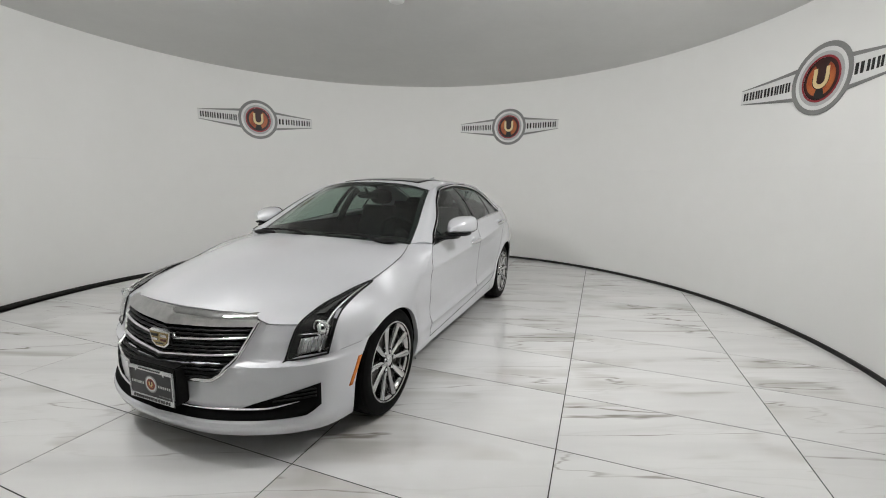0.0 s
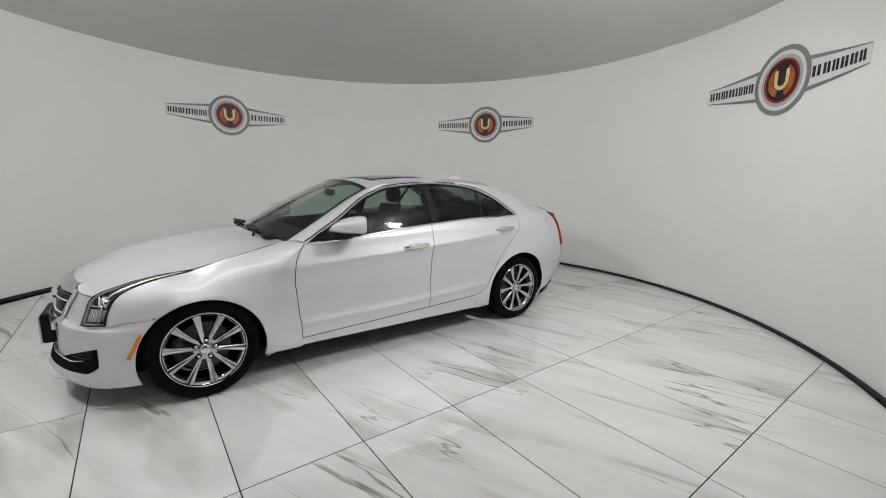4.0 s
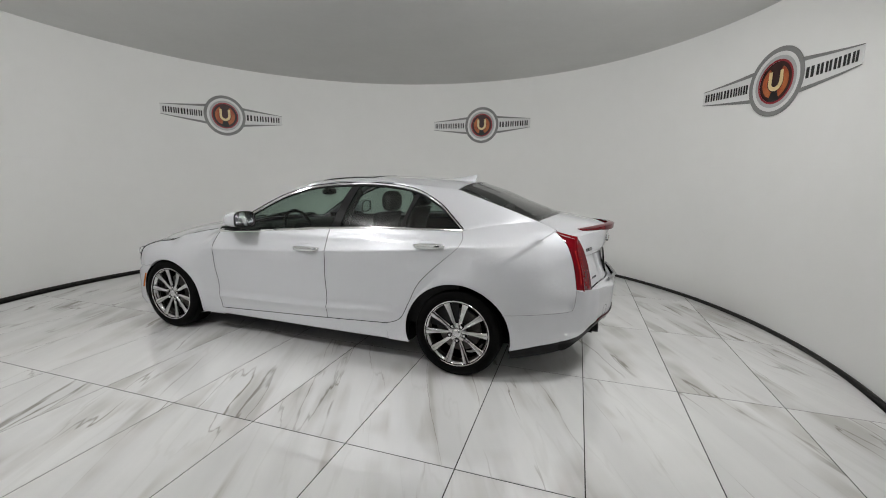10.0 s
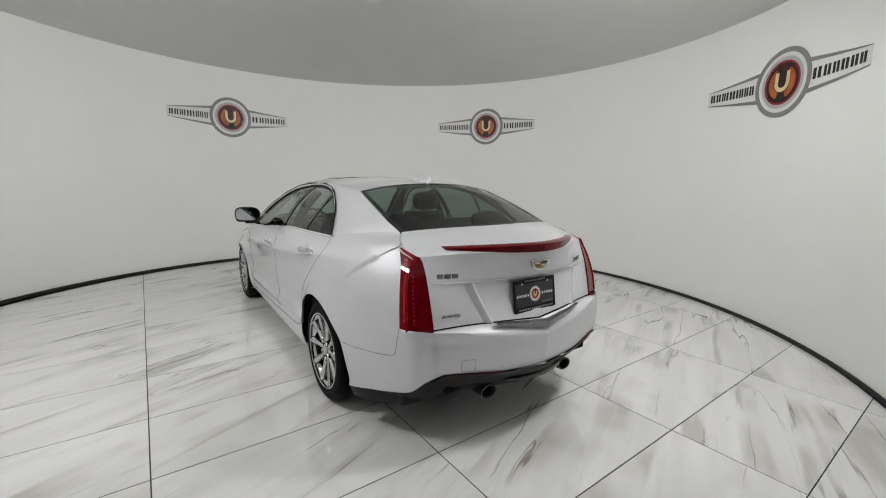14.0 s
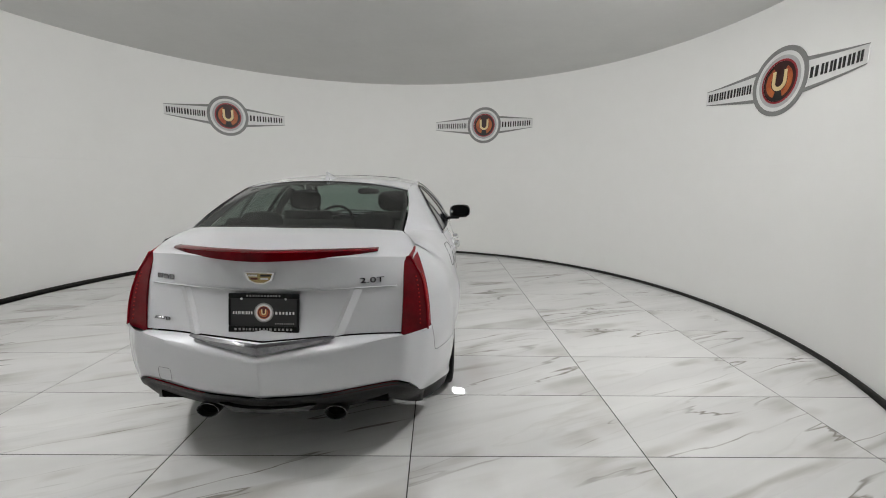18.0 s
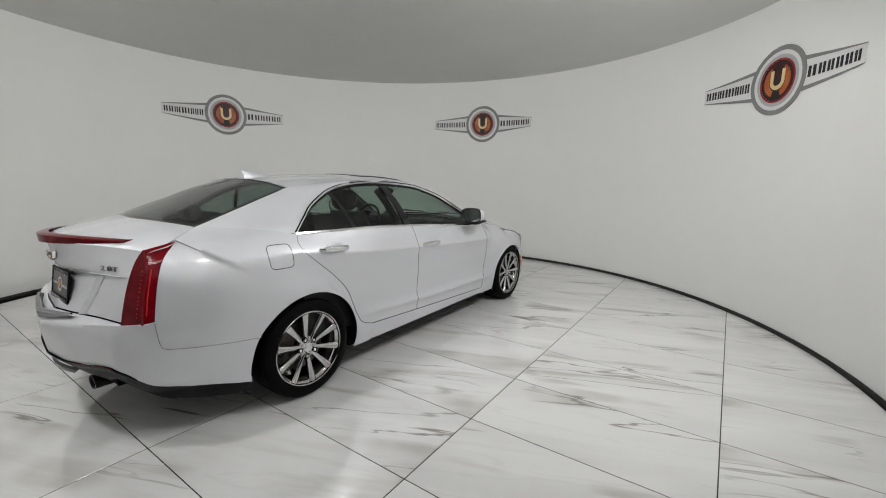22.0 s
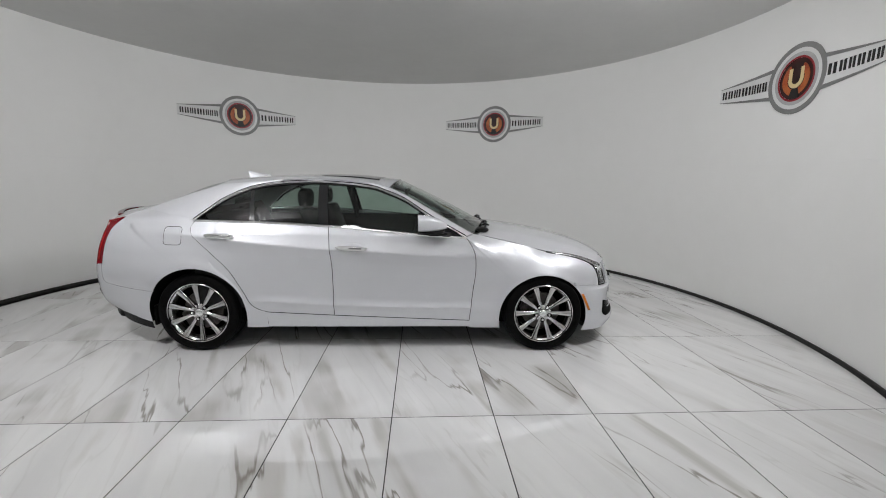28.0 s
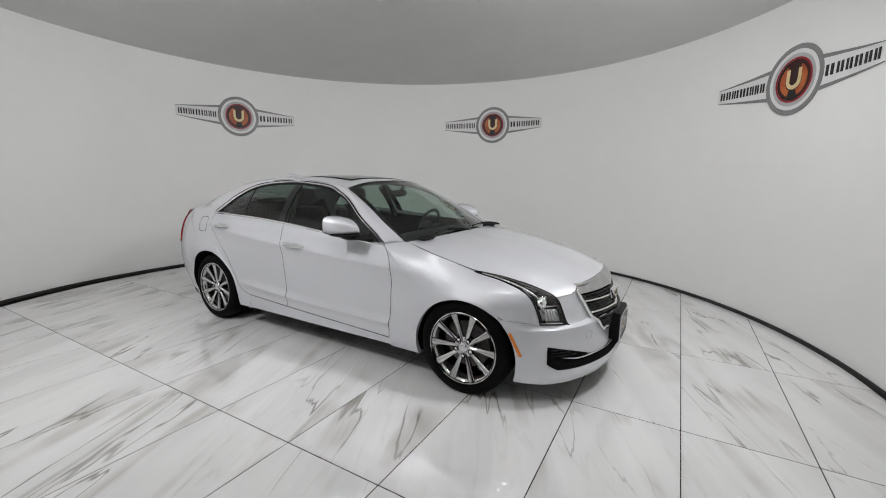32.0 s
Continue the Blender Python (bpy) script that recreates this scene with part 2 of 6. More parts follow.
def strip_light(x, y, rz):
    """A ceiling batten with two glowing tubes before the camera opening."""
    one = tagged(new("strip_light"), "white ceiling batten with two glowing tubes", "strip light", "strip lights")
    half = 0.47
    bm = bmesh.new()
    box(bm, -half - 0.02, half + 0.02, -0.10, -0.03, -0.10, 0.10, 0.006)
    part("housing", bm, LAMP_FRAME, one, smooth=False)
    for z0 in (-0.062, 0.062):
        bm = bmesh.new()
        tube(bm, [(-half, 0, z0), (half, 0, z0)], 0.022, 12)
        part("tube", bm, STRIP_GLOW, one, "glowing white tube")
        for xe in (-half, half):
            bm = bmesh.new()
            box(bm, xe - 0.014, xe + 0.014, -0.03, 0.028, z0 - 0.028, z0 + 0.028, 0.004)
            part("end_cap", bm, LAMP_FRAME, one, smooth=False)
    one.matrix_basis = pose(x, y, H_WALL - 0.10, 0, 0, rz) @ pose(0, 0, 0, -90, 0, 0)


STRIP_GLOW = material("strip_glow", (1.0, 1.0, 0.993), 0.6, glow=15.0)
ROUND_GLOW = material("round_glow", (1.0, 1.0, 0.993), 0.6, glow=95.0)
LAMPS_AT = ((-2.2, -2.1, (0.0, 2.4, 1.4)), (2.3, -2.2, (0.7, 1.2, 1.0)))
STRIPS_AT = ((-0.72, -3.25, 0), (0.40, -3.25, 0))

# ---- the turntable floor ----
R_DISC = 3.955
TW, TL, JOINT = 0.61, 1.22, 0.0058
GRID = (1.844, 2.119, 61.55)


def clip_disc(pts, r):
    """The part of a convex outline inside a circle about the origin (its arc in short chords)."""
    out = list(pts)
    for k in range(144):
        a = 2 * math.pi * k / 144
        nx, ny = math.cos(a), math.sin(a)
        res, n = [], len(out)
        for i in range(n):
            p, q = out[i], out[(i + 1) % n]
            dp, dq = p[0] * nx + p[1] * ny - r, q[0] * nx + q[1] * ny - r
            if dp <= 0:
                res.append(p)
            if dp * dq < 0:
                u = dp / (dp - dq)
                res.append((p[0] + (q[0] - p[0]) * u, p[1] + (q[1] - p[1]) * u))
        out = res
        if not out:
            break
    return out


def turntable():
    table = tagged(new("turntable"), "round turning floor of polished white marble tiles", "turntable")
    bm = bmesh.new()
    ring(bm, [(0.02, -0.11), (0.02, -0.0012), (R_DISC, -0.0012), (R_DISC, -0.11)], 0, 360, 160)
    part("disc", bm, GROUT, table, "dark grouted edge of the disc", smooth=False)
    turn_in = pose(GRID[0], GRID[1], 0, 0, 0, GRID[2])
    whole = None
    for i in range(-14, 12):
        for j in range(-7, 6):
            g = JOINT / 2
            x0, x1, y0, y1 = i * TW + g, (i + 1) * TW - g, j * TL + g, (j + 1) * TL - g
            cor = [turn_in @ Vector((x, y, 0)) for x, y in ((x0, y0), (x1, y0), (x1, y1), (x0, y1))]
            if min(c.length for c in cor) > R_DISC + 1.3:
                continue
            mid = turn_in @ Vector(((x0 + x1) / 2, (y0 + y1) / 2, 0))
            if all(c.length < R_DISC for c in cor):
                if whole is None:
                    bm = bmesh.new()
                    hw, hl = TW / 2 - g, TL / 2 - g
                    prism(bm, [(-hw, -hl), (hw, -hl), (hw, hl), (-hw, hl)], -0.006, 0.0, 0.0007)
                    whole = mesh_of("tile", bm, MARBLE)
                me = whole
            else:
                inv = pose(mid.x, mid.y, 0, 0, 0, GRID[2] + (180 if (i * 7 + j * 3) % 2 else 0)).inverted()
                out = clip_disc([(c.x, c.y) for c in cor], R_DISC)
                area = sum(p[0] * q[1] - p[1] * q[0] for p, q in zip(out, out[1:] + out[:1])) / 2 if len(out) > 2 else 0
                if area < 0.002:
                    continue
                bm = bmesh.new()
                loc = [inv @ Vector((p[0], p[1], 0)) for p in out]
                loc = [p for k, p in enumerate(loc) if (p - loc[k - 1]).length > 0.003]
                prism(bm, [(p.x, p.y) for p in loc], -0.006, 0.0, 0.0007)
                me = mesh_of("tile", bm, MARBLE)
            ob = new("tile", me)
            ob.parent = table
            ob.matrix_basis = pose(mid.x, mid.y, 0, 0, 0, GRID[2] + (180 if (i * 7 + j * 3) % 2 else 0))
    return table


TABLE = turntable()

# ---- curves and skins for the car ----
def spline(pts, n, linear=False):
    """n points along a smooth curve through pts, evenly spaced."""
    p = np.array(pts, float)
    if len(p) == 2 or linear:
        dense = p
    else:
        q = np.vstack([2 * p[0] - p[1], p, 2 * p[-1] - p[-2]])
        dense = []
        for i in range(1, len(q) - 2):
            for u in np.linspace(0, 1, 24, endpoint=False):
                a, b, c, d = q[i - 1], q[i], q[i + 1], q[i + 2]
                dense.append(0.5 * (2 * b + (c - a) * u + (2 * a - 5 * b + 4 * c - d) * u * u + (3 * b - a - 3 * c + d) * u ** 3))
        dense.append(p[-1])
        dense = np.array(dense)
    s = np.r_[0, np.cumsum(np.linalg.norm(np.diff(dense, axis=0), axis=1))]
    u = np.linspace(0, s[-1], n)
    return np.stack([np.interp(u, s, dense[:, k]) for k in range(dense.shape[1])], 1)


def smooth_at(xs, ys, x):
    """A smooth, unwavering curve through (xs, ys), read at x; xs ascending."""
    xs, ys = np.asarray(xs, float), np.asarray(ys, float)
    if len(xs) == 1 or x <= xs[0]:
        return float(ys[0])
    if x >= xs[-1]:
        return float(ys[-1])
    h, d = np.diff(xs), np.diff(ys) / np.diff(xs)
    m = np.zeros(len(xs))
    m[0], m[-1] = d[0], d[-1]
    for i in range(1, len(xs) - 1):
        if d[i - 1] * d[i] > 0:
            w1, w2 = 2 * h[i] + h[i - 1], h[i] + 2 * h[i - 1]
            m[i] = (w1 + w2) / (w1 / d[i - 1] + w2 / d[i])
    i = int(np.searchsorted(xs, x) - 1)
    u = (x - xs[i]) / h[i]
    return float((2 * u ** 3 - 3 * u * u + 1) * ys[i] + (u ** 3 - 2 * u * u + u) * h[i] * m[i] + (3 * u * u - 2 * u ** 3) * ys[i + 1] + (u ** 3 - u * u) * h[i] * m[i + 1])


def loft(curves, nu, nv, linear=False):
    rows = [spline(c, nu) for c in curves]
    out = np.zeros((nv, nu, 3))
    for k in range(nu):
        out[:, k] = spline([r[k] for r in rows], nv, linear) if len(rows) > 2 else np.linspace(rows[0][k], rows[1][k], nv)
    return out


def grid_normals(g):
    du, dv = np.gradient(g, axis=1), np.gradient(g, axis=0)
    n = np.cross(du, dv)
    n /= np.maximum(np.linalg.norm(n, axis=2, keepdims=True), 1e-9)
    mid = g.reshape(-1, 3).mean(0)
    out = np.array([mid[0] * 0.5, mid[1], mid[2] - 0.7])
    if (n.reshape(-1, 3) @ out).sum() < 0:
        n = -n
    return n


def skin(bm, g, thick=0.012, lift=0.0, wrap=False):
    """Faces over a grid of points, with a rim that turns inwards by thick."""
    n = grid_normals(g)
    if lift:
        g = g + n * lift
    nv, nu = g.shape[:2]
    vs = [[bm.verts.new(g[j, i]) for i in range(nu)] for j in range(nv)]
    q = np.cross(g[0, 1] - g[0, 0], g[1, 0] - g[0, 0])
    for c in ((nv // 2, nu // 2), (1, 1), (nv - 2, nu - 2)):
        j, i = min(c[0], nv - 2), min(c[1], nu - 2)
        q = np.cross(g[j, i + 1] - g[j, i], g[j + 1, i] - g[j, i])
        if np.linalg.norm(q) > 1e-9:
            break
    flip = q @ n[j, i] < 0
    for j in range(nv - 1):
        for i in range(nu - 1):
            f = [vs[j][i], vs[j][i + 1], vs[j + 1][i + 1], vs[j + 1][i]]
            bm.faces.new(f[::-1] if flip else f)
    if thick:
        loop = [(0, i) for i in range(nu)] + [(j, nu - 1) for j in range(1, nv)] + [(nv - 1, i) for i in range(nu - 2, -1, -1)] + [(j, 0) for j in range(nv - 2, 0, -1)]
        low = [bm.verts.new(g[c] - n[c] * thick) for c in loop]
        for k in range(len(loop)):
            m = (k + 1) % len(loop)
            a, b = vs[loop[k][0]][loop[k][1]], vs[loop[m][0]][loop[m][1]]
            f = [a, low[k], low[m], b]
            bm.faces.new(f[::-1] if flip else f)
    return vs


def finish(ob, angle=38):
    ob.data.set_sharp_from_angle(angle=radians(angle))
    return ob


def flipped(g):
    m = np.array(g, float).copy()
    m[..., 1] *= -1
    return m


def pair(name, grids, mat, parent, label="", thick=0.012, lift=0.0, angle=38):
    """A panel on the car's left and its mirror image on the right; returns both objects."""
    made = []
    for side in (0, 1):
        bm = bmesh.new()
        for g in grids:
            skin(bm, flipped(g) if side else np.array(g, float), thick, lift)
        bmesh.ops.remove_doubles(bm, verts=bm.verts, dist=2e-4)
        made.append(finish(part(name, bm, mat, parent[side] if isinstance(parent, list) else parent, label), angle))
    return made


def whole(name, grids, mat, parent, label="", thick=0.012, lift=0.0, angle=38):
    """A panel across the car's middle: each grid runs from the middle (first column) to the left edge."""
    bm = bmesh.new()
    for g in grids:
        g = np.array(g, float)
        skin(bm, np.concatenate([flipped(g)[:, :0:-1], g], axis=1), thick, lift)
    return finish(part(name, bm, mat, parent, label), angle)


def tube(bm, pts, r, sides=8, flat=1.0, up=(0, 0, 1), caps=True):
    """A bar of round or flattened section along pts."""
    pts = [Vector(p) for p in pts]
    rows = []
    for i, p in enumerate(pts):
        d = (pts[min(i + 1, len(pts) - 1)] - pts[max(i - 1, 0)]).normalized()
        a = d.cross(Vector(up))
        if a.length < 1e-4:
            a = d.cross(Vector((1, 0, 0)))
        a.normalize()
        b = a.cross(d)
        rr = r[i] if isinstance(r, (list, tuple)) else r
        rows.append([bm.verts.new(p + a * math.cos(t) * rr * flat + b * math.sin(t) * rr) for t in (2 * math.pi * k / sides for k in range(sides))])
    for x, y in zip(rows, rows[1:]):
        for k in range(sides):
            bm.faces.new((x[k], x[(k + 1) % sides], y[(k + 1) % sides], y[k]))
    if caps:
        bm.faces.new(rows[0][::-1])
        bm.faces.new(rows[-1])


def lathe_y(bm, profile, steps=48, centre=(0, 0, 0)):
    """Turns an (r, y) profile about the y axis."""
    rows = []
    for i in range(steps):
        a = 2 * math.pi * i / steps
        rows.append([bm.verts.new((centre[0] + r * math.cos(a), centre[1] + y, centre[2] + r * math.sin(a))) for r, y in profile])
    for i in range(steps):
        p, q = rows[i], rows[(i + 1) % steps]
        for k in range(len(profile) - 1):
            bm.faces.new((p[k], p[k + 1], q[k + 1], q[k]))


def ellipsoid(bm, c, r, nu=16, nv=10, power=1.0):
    rows = []
    for j in range(nv + 1):
        a = -math.pi / 2 + math.pi * j / nv
        row = []
        for i in range(nu):
            b = 2 * math.pi * i / nu
            v = [math.cos(a) * math.cos(b), math.cos(a) * math.sin(b), math.sin(a)]
            v = [math.copysign(abs(t) ** power, t) for t in v]
            row.append(bm.verts.new((c[0] + r[0] * v[0], c[1] + r[1] * v[1], c[2] + r[2] * v[2])))
        rows.append(row)
    for p, q in zip(rows, rows[1:]):
        for i in range(nu):
            bm.faces.new((p[i], p[(i + 1) % nu], q[(i + 1) % nu], q[i]))
    bmesh.ops.remove_doubles(bm, verts=bm.verts, dist=1e-5)


for lamp_at in LAMPS_AT:
    round_lamp(*lamp_at)
for strip_at in STRIPS_AT:
    strip_light(*strip_at)


# ---- car materials ----
def pearl():
    m = material("pearl_white_paint", (0.80, 0.80, 0.80), 0.32, spec=0.25, coat=1.0)
    t, b = nodes_of(m)
    b.inputs["Coat IOR"].default_value = 1.55
    b.inputs["Metallic"].default_value = 0.36
    co = t.nodes.new("ShaderNodeTexCoord")
    n = add_node(t, "ShaderNodeTexNoise", Scale=900.0, Detail=1.0)
    link(t, co, "Object", n, "Vector")
    r = t.nodes.new("ShaderNodeValToRGB")
    r.color_ramp.elements[0].color, r.color_ramp.elements[1].color = (0.56, 0.57, 0.60, 1), (0.63, 0.635, 0.655, 1)
    r.color_ramp.elements[0].position, r.color_ramp.elements[1].position = 0.4, 0.6
    link(t, n, "Fac", r, "Fac")
    link(t, r, "Color", b, "Base Color")
    dust = add_node(t, "ShaderNodeTexNoise", Scale=3.0, Detail=6.0)
    link(t, co, "Object", dust, "Vector")
    mr = t.nodes.new("ShaderNodeMapRange")
    mr.inputs["To Min"].default_value, mr.inputs["To Max"].default_value = 0.40, 0.48
    link(t, dust, "Fac", mr, "Value")
    link(t, mr, "Result", b, "Roughness")
    return m


def glass(name, tint, gloss_least=0.045):
    """Thin tinted pane: clear through, with a mirror gloss that grows aslant."""
    m = bpy.data.materials.new(name)
    m.use_nodes = True
    t = m.node_tree
    t.nodes.remove(t.nodes["Principled BSDF"])
    clear = add_node(t, "ShaderNodeBsdfTransparent", Color=(*tint, 1))
    gloss = add_node(t, "ShaderNodeBsdfGlossy", Color=(1, 1, 1, 1), Roughness=0.01)
    weight = add_node(t, "ShaderNodeLayerWeight", Blend=0.5)
    steep = t.nodes.new("ShaderNodeMath")
    steep.operation = "POWER"
    steep.inputs[1].default_value = 5.0
    link(t, weight, "Facing", steep, 0)
    fres = t.nodes.new("ShaderNodeMath")
    fres.operation = "MULTIPLY_ADD"
    fres.inputs[1].default_value, fres.inputs[2].default_value = 0.92, gloss_least
    link(t, steep, 0, fres, 0)
    mix = t.nodes.new("ShaderNodeMixShader")
    link(t, fres, 0, mix, 0)
    link(t, clear, 0, mix, 1)
    link(t, gloss, 0, mix, 2)
    link(t, mix, 0, t.nodes["Material Output"], "Surface")
    return m


PAINT = pearl()
CHROME = grain(material("chrome", (0.80, 0.81, 0.82), 0.07, 1.0), (0.76, 0.77, 0.78), (0.84, 0.84, 0.85), 30, (0.05, 0.12))
SATIN = grain(material("satin_chrome", (0.62, 0.63, 0.64), 0.22, 1.0), (0.58, 0.59, 0.60), (0.66, 0.66, 0.67), 25, (0.18, 0.3))
ALLOY = grain(material("polished_alloy", (0.55, 0.55, 0.55), 0.12, 1.0), (0.44, 0.44, 0.44), (0.58, 0.58, 0.58), 18, (0.05, 0.11))
TRIM = grain(material("black_plastic", (0.008, 0.008, 0.008), 0.45, spec=0.13), (0.006, 0.006, 0.006), (0.011, 0.011, 0.011), 40, (0.38, 0.55), 0.2, 900)
GLOSS = material("gloss_black", (0.008, 0.008, 0.009), 0.08)
SLAT = material("black_slat", (0.006, 0.006, 0.0065), 0.28, spec=0.25)
RUBBER = grain(material("tyre_rubber", (0.01, 0.01, 0.01), 0.6, spec=0.06), (0.002, 0.002, 0.002), (0.004, 0.004, 0.0038), 20, (0.5, 0.7), 0.2, 300)
DARK = material("dark_underbody", (0.003, 0.003, 0.003), 0.9, spec=0.1)
IRON = grain(material("cast_iron", (0.12, 0.11, 0.10), 0.5, 0.8), (0.09, 0.085, 0.08), (0.16, 0.15, 0.14), 60, (0.4, 0.6))
GLASS = glass("tinted_glass", (0.56, 0.66, 0.61))
GLASS_DARK = glass("privacy_glass", (0.46, 0.54, 0.50))
GLASS_REAR = glass("dark_rear_glass", (0.33, 0.40, 0.37))
LENS = glass("clear_lens", (0.95, 0.95, 0.95), 0.03)
RED = grain(material("red_lens", (0.17, 0.002, 0.006), 0.06, spec=0.22), (0.13, 0.0012, 0.004), (0.21, 0.002, 0.008), 12)
RED_DEEP = grain(material("dark_red_lens", (0.1, 0.001, 0.004), 0.08, spec=0.2), (0.075, 0.0008, 0.003), (0.125, 0.001, 0.005), 14)
RED_CELL = material("bright_red_cell", (0.40, 0.012, 0.012), 0.2)
AMBER = grain(material("amber_reflector", (0.62, 0.17, 0.02), 0.2, coat=0.5), (0.55, 0.13, 0.015), (0.7, 0.22, 0.03), 120)
GOLD = material("gold_enamel", (0.38, 0.29, 0.13), 0.25, 0.9)
DARK_CHROME = grain(material("dark_chrome", (0.25, 0.25, 0.26), 0.1, 1.0), (0.2, 0.2, 0.21), (0.3, 0.3, 0.31), 60, (0.08, 0.15))
PLATE_BLACK = material("black_plate", (0.015, 0.015, 0.016), 0.3)
WHITE_INK = material("white_ink", (0.65, 0.65, 0.64), 0.5)
GREY_INK = material("grey_ink", (0.28, 0.28, 0.275), 0.5)
DARK_INK = material("black_ink", (0.012, 0.012, 0.012), 0.45)
MAROON = grain(material("maroon_enamel", (0.09, 0.008, 0.008), 0.35), (0.05, 0.004, 0.004), (0.13, 0.013, 0.01), 6)
ORANGE = grain(material("orange_enamel", (0.5, 0.12, 0.03), 0.4), (0.30, 0.04, 0.014), (0.55, 0.17, 0.04), 8)
CREAM = material("cream_enamel", (0.72, 0.58, 0.30), 0.4)
LEATHER = grain(material("black_leather", (0.02, 0.02, 0.021), 0.5, spec=0.15), (0.009, 0.009, 0.0095), (0.017, 0.017, 0.017), 20, (0.4, 0.6), 0.3, 400)
REFLECT = material("lamp_reflector", (0.6, 0.61, 0.62), 0.3, 0.5)
MIRROR = material("mirror_glass", (0.85, 0.88, 0.88), 0.02, 1.0)

# ---- the car's form: x forwards, y to its left, z up, from the middle of its wheels ----
SIDE = (
    (0.16, ((1.74, 0.81), (1.378, 0.83), (0.78, 0.83), (-0.33, 0.84), (-0.9, 0.84), (-1.39, 0.84), (-1.85, 0.79), (-2.10, 0.675))),
    (0.24, ((1.75, 0.828), (1.378, 0.862), (0.78, 0.858), (-0.33, 0.866), (-0.9, 0.868), (-1.39, 0.87), (-1.85, 0.82), (-2.11, 0.70))),
    (0.33, ((1.895, 0.775), (1.82, 0.816), (1.75, 0.845), (1.378, 0.874), (0.78, 0.866), (-0.33, 0.873), (-0.9, 0.878), (-1.39, 0.888), (-1.85, 0.847), (-2.12, 0.748))),
    (0.48, ((1.887, 0.778), (1.80, 0.823), (1.72, 0.852), (1.378, 0.888), (0.78, 0.867), (-0.33, 0.874), (-0.9, 0.882), (-1.39, 0.90), (-1.85, 0.862), (-2.14, 0.768))),
    (0.64, ((1.843, 0.766), (1.76, 0.812), (1.66, 0.848), (1.378, 0.894), (0.78, 0.882), (-0.33, 0.889), (-0.9, 0.896), (-1.39, 0.912), (-1.85, 0.866), (-2.16, 0.764), (-2.24, 0.728))),
    (0.80, ((1.6, 0.785), (1.378, 0.83), (0.78, 0.884), (-0.33, 0.896), (-0.9, 0.899), (-1.39, 0.893), (-1.85, 0.844), (-2.12, 0.748), (-2.22, 0.706))),
    (0.95, ((1.1, 0.80), (0.78, 0.853), (-0.33, 0.874), (-0.9, 0.877), (-1.39, 0.854), (-1.85, 0.797), (-2.07, 0.715), (-2.20, 0.648))),
    (1.01, ((0.75, 0.803), (0.3, 0.826), (-0.33, 0.843), (-0.9, 0.844), (-1.39, 0.823), (-1.85, 0.760), (-2.07, 0.690), (-2.20, 0.630))),
    (1.06, ((0.7, 0.772), (0.3, 0.800), (-0.33, 0.822), (-0.9, 0.82), (-1.38, 0.788), (-1.6, 0.766), (-1.885, 0.714), (-2.05, 0.668), (-2.20, 0.61))),
    (1.12, ((0.6, 0.745), (-0.33, 0.786), (-0.9, 0.782), (-1.38, 0.740), (-1.6, 0.708), (-1.885, 0.585), (-1.96, 0.573), (-2.05, 0.550))),
    (1.22, ((0.35, 0.674), (-0.33, 0.712), (-0.9, 0.706), (-1.38, 0.650), (-1.885, 0.51))),
    (1.33, ((0.07, 0.568), (-0.4, 0.598), (-0.95, 0.592), (-1.285, 0.552), (-1.885, 0.45))),
    (1.40, ((0.07, 0.44), (-0.4, 0.48), (-0.95, 0.47), (-1.285, 0.42))),
)
SIDE_FIT = [(z, [-a for a, _ in row], [b for _, b in row]) for z, row in SIDE]


def ridge(d, wide):
    """A soft-footed ridge with a crisp top."""
    d = min(abs(d) / wide, 1.0)
    return (1 - d) ** 1.6


@functools.lru_cache(maxsize=None)
def side_cut(x):
    return [smooth_at(s[1], s[2], -x) for s in SIDE_FIT]


SIDE_Z = [s[0] for s in SIDE_FIT]


def side_y(x, z):
    y = smooth_at(SIDE_Z, side_cut(round(float(x), 5)), z)
    # shoulder crease along the flank and the crease above the sill
    if -2.15 < x < 1.2:
        fade = max(0.0, min(1.0, (1.2 - x) / 0.5, (x + 1.75) / 0.5))
        y += 0.018 * fade * ridge(z - smooth_at((-1.8, -1.45, -1.03, -0.58, 0.2, 0.8, 1.2), (0.960, 0.946, 0.899, 0.861, 0.815, 0.785, 0.765), x), 0.095)
    if -1.05 < x < 1.0:
        fade = min(1.0, (1.0 - x) / 0.2, (x + 1.05) / 0.25)
        y += 0.020 * fade * ridge(z - smooth_at((-0.8, -0.43, 0.14, 0.64, 0.92), (0.424, 0.402, 0.380, 0.372, 0.369), x), 0.06)
    return y


def on_side(x, z, out=0.0):
    return (x, side_y(x, z) + out, z)


def side_grid(fn, us, vs):
    """A grid on the flank: fn(u, v) gives x and z."""
    return np.array([[on_side(*fn(u, v)) for u in us] for v in vs])


